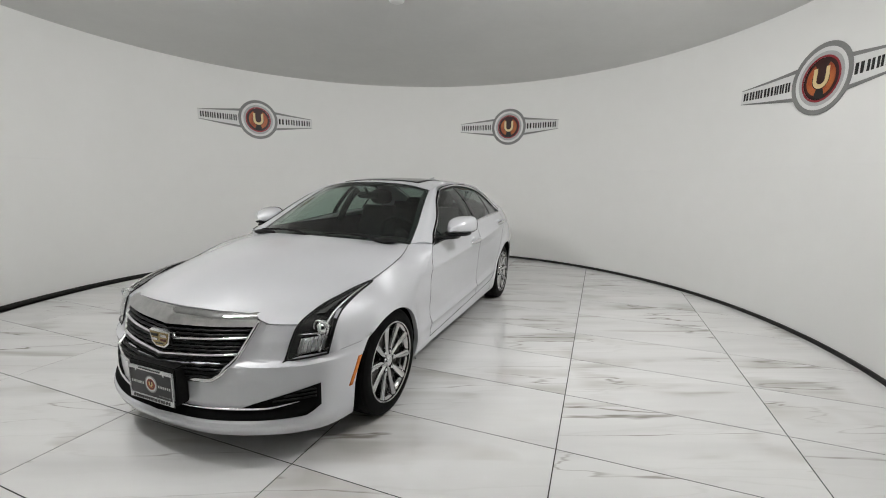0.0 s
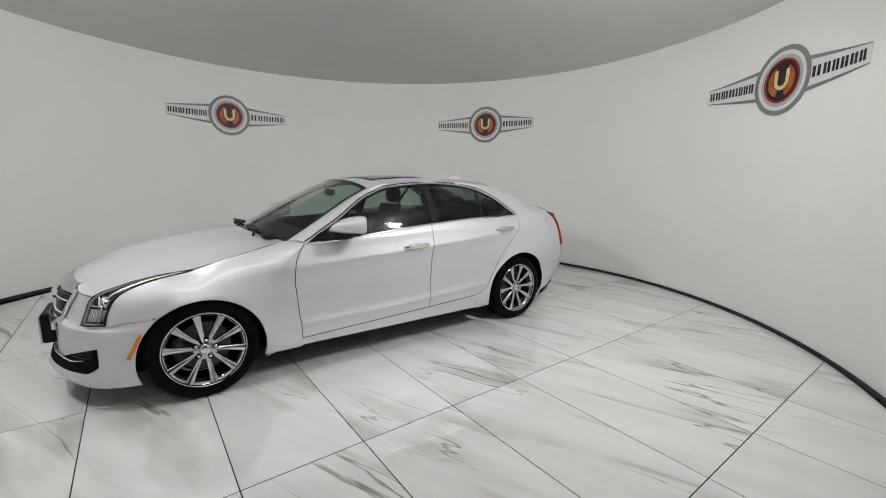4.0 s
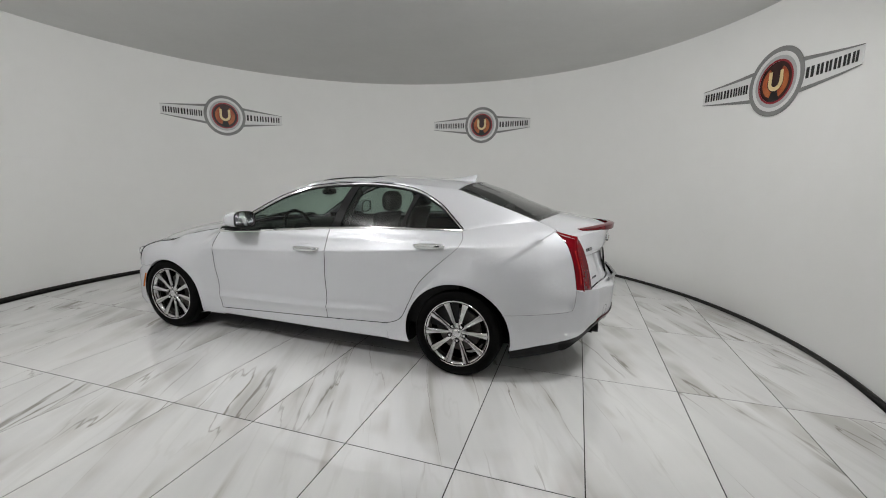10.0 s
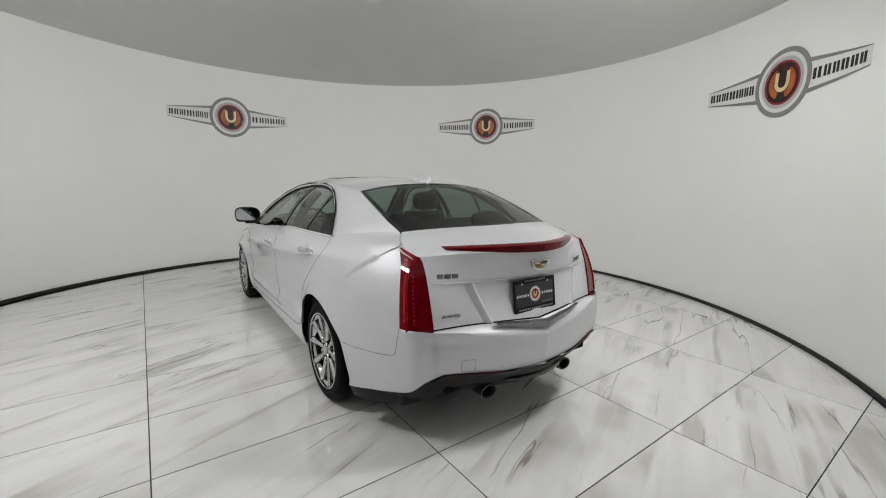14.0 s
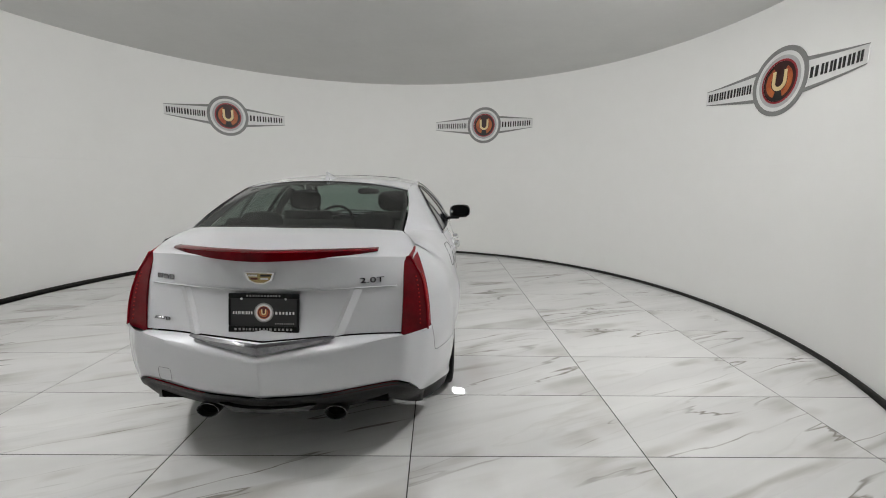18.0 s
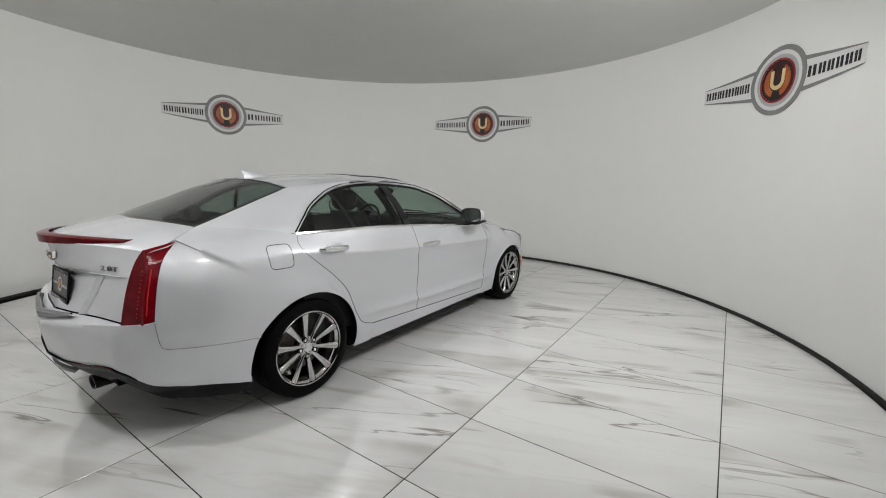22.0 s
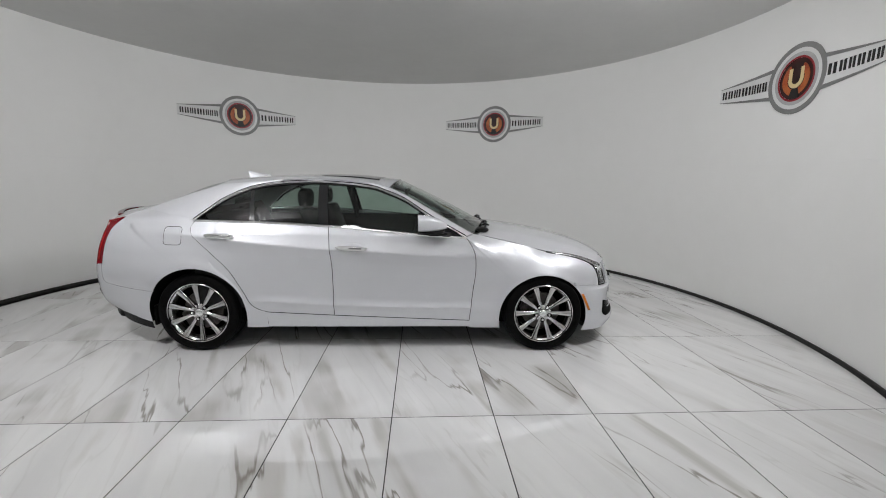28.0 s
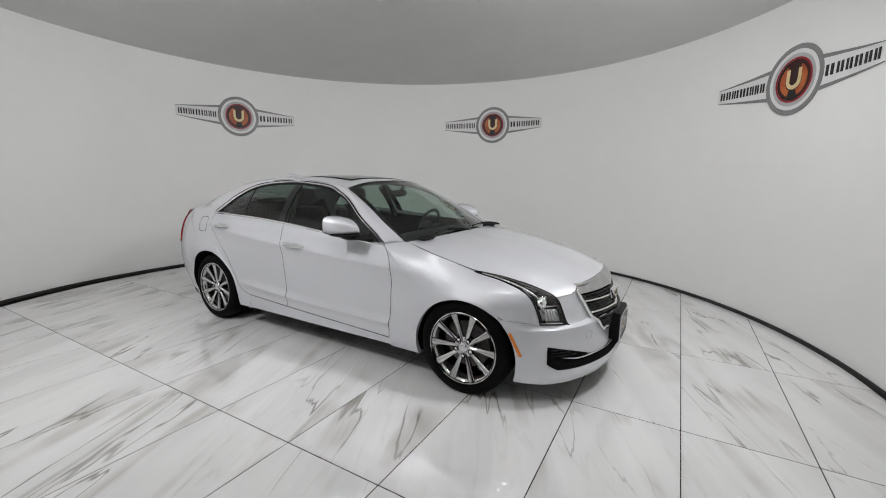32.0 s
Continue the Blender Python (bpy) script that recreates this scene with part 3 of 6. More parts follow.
# outlines of the nose in plan, level by level, from the middle to the front wheel
NOSE = (
    (0.155, ((2.17, 0), (2.145, 0.3), (2.04, 0.57), (1.905, 0.742), (1.74, 0.812), (1.378, 0.83))),
    (0.225, ((2.215, 0), (2.185, 0.3), (2.075, 0.58), (1.925, 0.765), (1.75, 0.835), (1.378, 0.86))),
    (0.30, ((2.17, 0), (2.135, 0.3), (2.03, 0.58), (1.90, 0.775), (1.75, 0.845), (1.378, 0.872))),
    (0.42, ((2.172, 0), (2.135, 0.3), (2.025, 0.58), (1.89, 0.783), (1.73, 0.852), (1.378, 0.884))),
    (0.508, ((2.175, 0), (2.137, 0.3), (2.035, 0.58), (1.885, 0.776), (1.71, 0.854), (1.378, 0.888))),
    (0.528, ((2.150, 0), (2.105, 0.3), (2.000, 0.58), (1.866, 0.770), (1.70, 0.852), (1.378, 0.888))),
    (0.62, ((2.125, 0), (2.078, 0.3), (1.965, 0.58), (1.845, 0.766), (1.67, 0.846), (1.378, 0.888))),
    (0.74, ((2.06, 0), (2.02, 0.3), (1.93, 0.56), (1.80, 0.738), (1.62, 0.806), (1.378, 0.85))),
)
NOSE_FIT = []
for z, row in NOSE:
    (xa, ya), (xb, yb) = row[-2:]
    NOSE_FIT.append((z, spline(row[:-1] + (((xa + xb) / 2, (ya + yb) / 2 + 0.003), row[-1]), 120)))
TAIL = (
    (0.28, ((-2.35, 0), (-2.315, 0.3), (-2.235, 0.57), (-2.205, 0.625), (-2.10, 0.715), (-1.85, 0.835), (-1.39, 0.88))),
    (0.40, ((-2.44, 0), (-2.405, 0.3), (-2.318, 0.585), (-2.285, 0.645), (-2.165, 0.748), (-1.85, 0.857), (-1.39, 0.895))),
    (0.52, ((-2.462, 0), (-2.425, 0.3), (-2.335, 0.600), (-2.318, 0.636), (-2.286, 0.672), (-2.175, 0.764), (-1.85, 0.863), (-1.39, 0.905))),
    (0.60, ((-2.466, 0), (-2.428, 0.3), (-2.337, 0.600), (-2.320, 0.638), (-2.288, 0.674), (-2.178, 0.765), (-1.85, 0.865), (-1.39, 0.908))),
    (0.72, ((-2.455, 0), (-2.415, 0.3), (-2.325, 0.590), (-2.290, 0.655), (-2.175, 0.752), (-1.85, 0.860), (-1.39, 0.905))),
)
TAIL_FIT = [(z, spline(row, 120)) for z, row in TAIL]


def end_point(fit, s, z):
    """A point on the nose or tail: s from the middle (0) to the wheel (1)."""
    i = s * 119
    a = int(min(i, 118))
    rows = [r[a] + (r[a + 1] - r[a]) * (i - a) for _, r in fit]
    zs = [k for k, _ in fit]
    return np.array([smooth_at(zs, [r[0] for r in rows], z), smooth_at(zs, [r[1] for r in rows], z), z])


def end_by(fit, axis, value, z):
    """The s at which the outline at z reaches the x (axis 0) or the y (axis 1) given."""
    lo, hi = 0.0, 1.0
    sign = 1 if end_point(fit, 1, z)[axis] > end_point(fit, 0, z)[axis] else -1
    for _ in range(22):
        m = (lo + hi) / 2
        lo, hi = (m, hi) if sign * (end_point(fit, m, z)[axis] - value) < 0 else (lo, m)
    return (lo + hi) / 2


def on_front(y, z, out=0.0):
    p = end_point(NOSE_FIT, end_by(NOSE_FIT, 1, abs(y), z), z)
    return np.array([p[0] + out, y, z])


FRONT_AXLE, REAR_AXLE, HUB_Z = 1.378, -1.39, 0.318
ARCH_F, ARCH_R = (1.375, 0.285, 0.362), (-1.388, 0.305, 0.384)


def arch(a, degrees_):
    return a[0] + a[2] * math.cos(radians(degrees_)), a[1] + a[2] * math.sin(radians(degrees_))


CAR = tagged(new("car"), "pearl white four-door sedan with chrome trim on the turntable", "car")
GAPW = 0.0028

# lines of the flank, as x at a height
FRONT_DOOR_EDGE = ((0.262, 0.770), (0.40, 0.783), (0.52, 0.795), (0.70, 0.812), (0.80, 0.805), (0.88, 0.775), (0.945, 0.728))
B_LINE = ((0.30, -0.318), (0.50, -0.320), (0.66, -0.320), (0.85, -0.335), (1.02, -0.350))
REAR_DOOR_EDGE = ((0.330, -0.835), (0.350, -0.905), (0.38, -0.955), (0.50, -1.022), (0.66, -1.105), (0.78, -1.215), (0.88, -1.325), (0.95, -1.395), (1.0, -1.412), (1.05, -1.392))


def line_x(line, z):
    return smooth_at([p[0] for p in line], [p[1] for p in line], z)


def belt_z(x):
    return smooth_at((-1.41, -0.93, -0.35, 0.37, 0.73), (1.050, 1.046, 1.020, 0.962, 0.940), x)


def sill_z(x):
    """Lower edge of the doors."""
    return smooth_at((-0.86, -0.33, 0.77), (0.333, 0.306, 0.260), x)


def door_grid(front, rear, z_low_front, z_low_rear):
    def fn(u, v):
        zf = z_low_front + (belt_z(line_x(front, 0.94)) - 0.004 - z_low_front) * v
        zr = z_low_rear + (belt_z(line_x(rear, 1.0)) - 0.004 - z_low_rear) * v
        xf, xr = line_x(front, zf) - GAPW, line_x(rear, zr) + GAPW
        x = xf + (xr - xf) * u
        lo, hi = sill_z(x) + 0.003, belt_z(x) - 0.006
        return x, lo + (hi - lo) * v
    return side_grid(fn, np.linspace(0, 1, 26), np.linspace(0, 1, 76))


doors_front = pair("front_door", [door_grid(FRONT_DOOR_EDGE, B_LINE, 0.262, 0.305)], PAINT, CAR, thick=0.03)
doors_rear = pair("rear_door", [door_grid(B_LINE, REAR_DOOR_EDGE, 0.305, 0.333)], PAINT, CAR, thick=0.03)

# dark shut lines round the doors
for k, side in enumerate((1, -1)):
    runs = (
        (doors_front, [(line_x(FRONT_DOOR_EDGE, z), z) for z in np.linspace(0.264, 0.938, 30)]),
        (doors_front, [(x, sill_z(x)) for x in np.linspace(0.768, -0.318, 30)]),
        (doors_rear, [(line_x(B_LINE, z), z) for z in np.linspace(0.306, 1.010, 24)]),
        (doors_rear, [(x, sill_z(x)) for x in np.linspace(-0.32, -0.835, 16)]),
        (doors_rear, [(line_x(REAR_DOOR_EDGE, z), z) for z in np.linspace(0.332, 1.046, 34)]),
    )
    for owner, run in runs:
        bm = bmesh.new()
        tube(bm, [(x, side * (side_y(x, z) - 0.0012), z) for x, z in run], 0.0022, 5)
        part("shut_line", bm, DARK, owner[k], "dark shut line")

# hood, from its middle line to its edge
hood_rows = [
    [(1.000, 0, 0.990), (0.985, 0.2, 0.986), (0.945, 0.42, 0.975), (0.834, 0.714, 0.950)],
    [(1.12, 0, 0.978), (1.12, 0.25, 0.972), (1.115, 0.5, 0.952), (1.085, 0.775, 0.903)],
    [(1.40, 0, 0.940), (1.40, 0.25, 0.934), (1.40, 0.5, 0.906), (1.40, 0.752, 0.822)],
    [(1.70, 0, 0.880), (1.70, 0.25, 0.872), (1.69, 0.5, 0.836), (1.68, 0.685, 0.775)],
    [(1.88, 0, 0.825), (1.88, 0.25, 0.818), (1.85, 0.45, 0.785), (1.80, 0.652, 0.737)],
    [(2.00, 0, 0.771), (1.985, 0.25, 0.768), (1.955, 0.45, 0.745), (1.872, 0.648, 0.709)],
    [(2.040, 0, 0.748), (2.024, 0.22, 0.747), (1.986, 0.43, 0.742), (1.978, 0.515, 0.703), (1.905, 0.643, 0.693)],
]
for row in hood_rows[:-1]:
    way = spline(row, 100)
    row.insert(3, tuple(way[int(np.argmin(abs(way[:, 1] - (row[2][1] * 0.55 + row[3][1] * 0.45))))]))
hood = whole("hood", [loft([list(c) for c in zip(*hood_rows)], 34, 16).transpose(1, 0, 2)], PAINT, CAR, thick=0.02)

for side in (1, -1):
    bm = bmesh.new()
    edge = spline([r[-1] for r in hood_rows], 50)
    tube(bm, [(p[0], side * (p[1] + 0.002), p[2] - 0.0005) for p in edge], 0.0018, 5)
    part("hood_gap", bm, DARK, hood, "dark gap beside the hood")

# front fender: from the wheel arch out to door, hood and headlamp
HEAD_OUT = [(1.856, 0.778, 0.546), (1.838, 0.790, 0.62), (1.795, 0.792, 0.70), (1.725, 0.785, 0.745), (1.58, 0.778, 0.787), (1.40, 0.762, 0.812)]
HEAD_IN = [(1.975, 0.618, 0.526), (1.945, 0.628, 0.61), (1.905, 0.645, 0.690), (1.795, 0.662, 0.738), (1.60, 0.716, 0.792), (1.41, 0.748, 0.816)]


# upper edge of the fender: x, y, z along pillar foot, hood and headlamp, and how far down its roll reaches
FENDER_TOP = ((0.735, 0.847, 0.945, 0.03), (0.780, 0.775, 0.948, 0.05), (0.818, 0.722, 0.951, 0.07), (0.90, 0.732, 0.939, 0.10), (1.085, 0.782, 0.900, 0.13),
              (1.25, 0.782, 0.862, 0.14), (1.40, 0.764, 0.814, 0.13), (1.576, 0.780, 0.787, 0.11), (1.721, 0.787, 0.745, 0.09), (1.791, 0.794, 0.70, 0.07), (1.834, 0.792, 0.62, 0.05), (1.853, 0.780, 0.546, 0.04))


def fender_y(x, z):
    """Beside the door the flank itself; forwards one full round section up to the fender's upper edge."""
    yt, zt, deep = (smooth_at([p[0] for p in FENDER_TOP], [p[k] for p in FENDER_TOP], x) for k in (1, 2, 3))
    u = min(max((z - zt + deep) / deep, 0.0), 1.0)
    near = side_y(x, z) - (side_y(x, zt) - yt) * u ** 2.4
    low = min(0.60, zt - 0.16)
    if z <= low:
        full = side_y(x, z)
    else:
        u = min((z - low) / (zt - low), 1.0)
        full = yt + (side_y(x, low) - yt) * (1 - u ** 2.3)
    w = min(max((x - line_x(FRONT_DOOR_EDGE, z)) / 0.42, 0.0), 1.0)
    w = w * w * (3 - 2 * w)
    return near + (full - near) * w


def fender_grid():
    outer = []
    outer += [on_side(x, 0.192) for x in np.linspace(1.020, 0.775, 6)]
    outer += [on_side(line_x(FRONT_DOOR_EDGE, z) + GAPW, z) for z in np.linspace(0.215, 0.93, 26)]
    top = spline([p[:3] for p in FENDER_TOP], 52)
    top[0] = on_side(top[0][0], top[0][2])
    outer += [tuple(p) for p in top]
    seam = [end_point(NOSE_FIT, end_by(NOSE_FIT, 0, x, z), z) for x, z in zip(np.linspace(1.85, 1.622, 8), np.linspace(0.550, 0.562, 8))]
    outer += [tuple(p) for p in seam]
    n = len(outer)
    cut = np.r_[0, np.cumsum([np.linalg.norm(np.subtract(a, b)) for a, b in zip(outer, outer[1:])])]
    inner = []
    for i in range(n):
        u = cut[i] / cut[-1]
        a = 194.9 - (194.9 - 49.5) * smooth_at((0, 0.08, 0.35, 0.55, 0.92, 1.0), (0, 0.10, 0.42, 0.62, 0.965, 1.0), u)
        inner.append(arch(ARCH_F, a))
    rows = []
    for s in np.linspace(0, 1, 44):
        v = 1 - (1 - s) ** 1.8
        row = []
        for (xi, zi), o in zip(inner, outer):
            x, z = xi + (o[0] - xi) * v, zi + (o[2] - zi) * v
            lip = 0.010 * math.exp(-(v * 6) ** 2) * min(1.0, (n - 1 - len(row)) / 10, len(row) / 8)
            row.append((x, fender_y(x, z) + lip + (o[1] - fender_y(o[0], o[2])) * v ** 3, z))
        rows.append(row)
    return np.array(rows)


pair("front_fender", [fender_grid()], PAINT, CAR, thick=0.028)

# rear quarter: wheel arch out to door, window, rear glass, tail lamp and bumper
TAIL_OUT = [(-2.020, 0.656, 1.062), (-2.098, 0.694, 0.985), (-2.138, 0.722, 0.90), (-2.164, 0.740, 0.80), (-2.182, 0.749, 0.694)]
WIN_TOP = ((-1.405, 1.048), (-1.30, 1.135), (-1.20, 1.212), (-1.005, 1.302), (-0.77, 1.342), (-0.45, 1.352), (-0.08, 1.325), (0.08, 1.283), (0.24, 1.220), (0.48, 1.075), (0.73, 0.942))


def quarter_grids():
    door = [on_side(line_x(REAR_DOOR_EDGE, z) - GAPW, z) for z in np.linspace(0.332, 1.046, 26)]
    outer = [on_side(x, 0.198) for x in np.linspace(-1.016, -0.848, 5)] + [on_side(x, z) for x, z in ((-0.8475, 0.25), (-0.845, 0.30))] + door
    shoulder = [on_side(x, z) for x, z in spline([(-1.405, 1.052), (-1.60, 1.090), (-1.75, 1.108), (-1.89, 1.118)], 14)]
    shoulder[-1] = (-1.89, 0.585, 1.118)
    outer += shoulder[1:]
    outer += [tuple(p) for p in spline([(-1.89, 0.585, 1.118), (-1.96, 0.620, 1.096), (-2.02, 0.658, 1.070)], 5)[1:]]
    outer += [(p[0] + 0.004, p[1], p[2]) for p in spline(TAIL_OUT, 16)]
    outer += [tuple(end_point(TAIL_FIT, end_by(TAIL_FIT, 0, x, z), z)) for x, z in spline([(-2.180, 0.66), (-2.170, 0.57), (-2.130, 0.540), (-1.95, 0.518), (-1.715, 0.495)], 18)]
    n = len(outer)
    cut = np.r_[0, np.cumsum([np.linalg.norm(np.subtract(a, b)) for a, b in zip(outer, outer[1:])])]
    inner = []
    for i in range(n):
        u = cut[i] / cut[-1]
        a = -16.2 + (148.5 + 16.2) * smooth_at((0, 0.07, 0.40, 0.60, 0.80, 1.0), (0, 0.09, 0.45, 0.66, 0.86, 1.0), u)
        inner.append(arch(ARCH_R, a))
    rows = []
    for v in np.linspace(0, 1, 30):
        row = []
        for (xi, zi), o in zip(inner, outer):
            x, z = xi + (o[0] - xi) * v, zi + (o[2] - zi) * v
            y2 = side_y(x, z) + 0.010 * math.exp(-(v * 6) ** 2) * min(1.0, (n - 1 - len(row)) / 12, len(row) / 8) + (o[1] - side_y(o[0], o[2])) * v ** 5
            row.append((x, y2, z))
        rows.append(row)
    # roof pillar, between side window and rear glass
    win = [on_side(x, z) for x, z in spline(WIN_TOP[:5], 22)]
    win = [(p[0] - 0.004, p[1], p[2] + 0.004) for p in win]
    back = spline([(-1.89, 0.585, 1.118), (-1.70, 0.590, 1.188), (-1.50, 0.580, 1.257), (-1.35, 0.562, 1.306), (-1.285, 0.553, 1.328), (-1.10, 0.555, 1.350), (-0.95, 0.556, 1.362), (-0.77, 0.556, 1.371)], 22)
    pillar = []
    for k in range(22):
        a, b = np.array(win[k]), np.array(back[k])
        row = []
        for u in np.linspace(0, 1, 14):
            q = a + (b - a) * u
            bow = 4 * u * (1 - u) * 0.014 * k / 21
            q[1] = side_y(q[0], q[2]) + (a[1] - side_y(a[0], a[2])) * (1 - u) + (b[1] - side_y(b[0], b[2])) * u + bow
            q[2] += bow
            row.append(q)
        pillar.append(row)
    pillar = np.array(pillar)
    pillar[0] = spline(shoulder, 14)
    return [np.array(rows), pillar]


pair("rear_quarter", quarter_grids(), PAINT, CAR, thick=0.0, angle=60)


# roof and its side rails
def rail_z(x):
    return smooth_at((-1.285, -1.10, -0.95, -0.77, -0.45, -0.08, 0.10), (1.327, 1.350, 1.363, 1.372, 1.377, 1.352, 1.318), x)


roof_rows = []
for x, zc in ((-1.285, 1.382), (-1.10, 1.402), (-0.90, 1.415), (-0.6, 1.424), (-0.3, 1.422), (0.0, 1.400), (0.10, 1.386)):
    zr = rail_z(x)
    yr = smooth_at((-1.285, -0.9, -0.4, 0.0, 0.10), (0.550, 0.556, 0.562, 0.562, 0.558), x)
    back = 0.06 if x > 0.05 else (-0.035 if x < -1.2 else 0.0)
    roof_rows.append([(x + back, 0, zc), (x + back * 0.8, 0.22, zc - 0.006), (x + back * 0.35, 0.42, zc - 0.45 * (zc - zr)), (x, yr, zr)])
roof = whole("roof", [loft([list(c) for c in zip(*roof_rows)], 30, 14).transpose(1, 0, 2)], PAINT, CAR, thick=0.02)

# cant rail: the painted strip between roof and side windows, down the front pillar
rail_low = [on_side(x, z + 0.012) for x, z in spline(WIN_TOP[4:], 34)]
rail_top = spline([(-0.77, 0.556, 1.371), (-0.45, 0.560, 1.377), (-0.08, 0.552, 1.353), (0.105, 0.560, 1.318), (0.36, 0.614, 1.195), (0.588, 0.674, 1.070), (0.808, 0.720, 0.953)], 34)
rail_mid = [(np.array(a) * 0.5 + np.array(b) * 0.5 + np.array([0.004, 0.012, 0.012])) for a, b in zip(rail_low, rail_top)]
pair("roof_rail", [loft([rail_low, rail_mid, rail_top], 34, 7)], PAINT, CAR, thick=0.02)

# sills
sill = []
for x in np.linspace(0.7745, -0.8455, 40):
    top = sill_z(x) - 0.003
    sill.append([on_side(x, top), on_side(x, top * 0.55 + 0.205 * 0.45), on_side(x, 0.205), (x, side_y(x, 0.16) - 0.012, 0.192), (x, 0.74, 0.186)])
pair("sill", [np.array(sill).transpose(1, 0, 2)], PAINT, CAR, thick=0.0)

# front bumper skin: one lower sheet, a middle part up to the hood, and a flank below the headlamp
def joined(name, grids, mat, parent, label="", angle=60):
    """One sheet from grids that share edges, with its mirror image."""
    bm = bmesh.new()
    for g in grids:
        skin(bm, np.array(g), 0)
        skin(bm, flipped(g), 0)
    bmesh.ops.remove_doubles(bm, verts=bm.verts, dist=3e-4)
    return finish(part(name, bm, mat, parent, label), angle)


def arch_x(a, z, way):
    return a[0] + way * math.sqrt(max(a[2] ** 2 - (z - a[1]) ** 2, 0))


def bumper_front():
    def cut_y(z):
        return smooth_at((0.30, 0.46, 0.526, 0.61, 0.69), (0.606, 0.609, 0.612, 0.622, 0.639), z)

    def at(u, z):
        cut, far = end_by(NOSE_FIT, 1, cut_y(z), z), end_by(NOSE_FIT, 0, arch_x(ARCH_F, z, 1), z)
        return end_point(NOSE_FIT, cut * u if u <= 1 else cut + (far - cut) * (u - 1), z)

    ZJ = 0.46
    us, fs = np.linspace(0, 1, 44), np.linspace(1, 2, 26)
    low = [[at(u, 0.160 + (ZJ - 0.160) * v) for u in np.r_[us, fs[1:]]] for v in np.linspace(0, 1, 20)]
    mid = []
    for v in np.linspace(0, 1, 30):
        row = []
        for u in us:
            y = at(u, 0.68)[1]
            zt = smooth_at((0, 0.43, 0.51, 0.643), (0.735, 0.730, 0.697, 0.687), y)
            p, top = at(u, ZJ + (zt - ZJ) * v), at(u, zt)
            edge_x = smooth_at((0.51, 0.643), (1.980, 1.907), y)
            p[0] += (edge_x - top[0]) * v ** 2.5 * smooth_at((0.46, 0.51), (0, 1), y)
            row.append(p)
        mid.append(row)
    side = [[at(u, ZJ + (smooth_at((1, 1.16, 1.45, 2), (0.520, 0.545, 0.5535, 0.5605), u) - ZJ) * v) for u in fs] for v in np.linspace(0, 1, 12)]
    return [low, mid, side]


bumper_f = joined("front_bumper", bumper_front(), PAINT, CAR, angle=20)


# rear bumper skin: face, flank, and the shelf below lid and lamps
def tail_at(u, z):
    """u 0..1 across the back, 1..2 along the flank to the wheel arch."""
    cut = end_by(TAIL_FIT, 0, smooth_at((0.30, 0.45, 0.53, 0.57, 0.66), (-2.10, -2.115, -2.125, -2.166, -2.179), z), z)
    far = end_by(TAIL_FIT, 0, arch_x(ARCH_R, z, -1), z)
    return end_point(TAIL_FIT, cut * u if u <= 1 else cut + (far - cut) * (u - 1), z)


def shelf_z(u):
    return smooth_at((0, 0.25, 0.45, 0.66, 0.80, 1.0), (0.602, 0.632, 0.655, 0.676, 0.684, 0.688), u)


def skirt_z(u):
    """Lower edge of the painted bumper."""
    return smooth_at((0, 0.25, 0.50, 0.66, 0.74, 0.88, 1.0, 1.5, 2.0), (0.428, 0.437, 0.458, 0.466, 0.440, 0.345, 0.318, 0.285, 0.240), u)


def shelf_in(u):
    """Inner edge of the shelf, along lid and lamp."""
    p = spline([(-2.401, 0, 0.668), (-2.376, 0.25, 0.686), (-2.322, 0.45, 0.685), (-2.276, 0.610, 0.676)], 30)
    q = spline([(-2.284, 0.628, 0.662), (-2.232, 0.738, 0.678), (-2.184, 0.755, 0.690)], 12)
    e = np.vstack([p, q])
    k = u * (len(e) - 1)
    a = int(min(k, len(e) - 2))
    return e[a] + (e[a + 1] - e[a]) * (k - a)


def bumper_rear():
    us, fs, ZJ = np.linspace(0, 1, 46), np.linspace(1, 2, 20), 0.495
    low = [[tail_at(u, skirt_z(u) + (ZJ - skirt_z(u)) * v) for u in np.r_[us, fs[1:]]] for v in np.linspace(0, 1, 14)]
    face = [[tail_at(u, ZJ + (shelf_z(u) - ZJ) * v) for u in us] for v in np.linspace(0, 1, 12)]
    flank = [[tail_at(u, ZJ + (smooth_at((1, 1.12, 1.6, 2), (0.545, 0.538, 0.515, 0.499), u) - ZJ) * v) for u in fs] for v in np.linspace(0, 1, 5)]
    shelf = []
    for v in np.linspace(0, 1, 7):
        row = []
        for u in us:
            a, b = np.array(tail_at(u, shelf_z(u))), shelf_in(u)
            p = a + (b - a) * v
            p[2] += 0.010 * math.sin(math.pi * v) * (1 - 0.7 * u)
            row.append(p)
        shelf.append(row)
    return [low, face, flank, shelf]


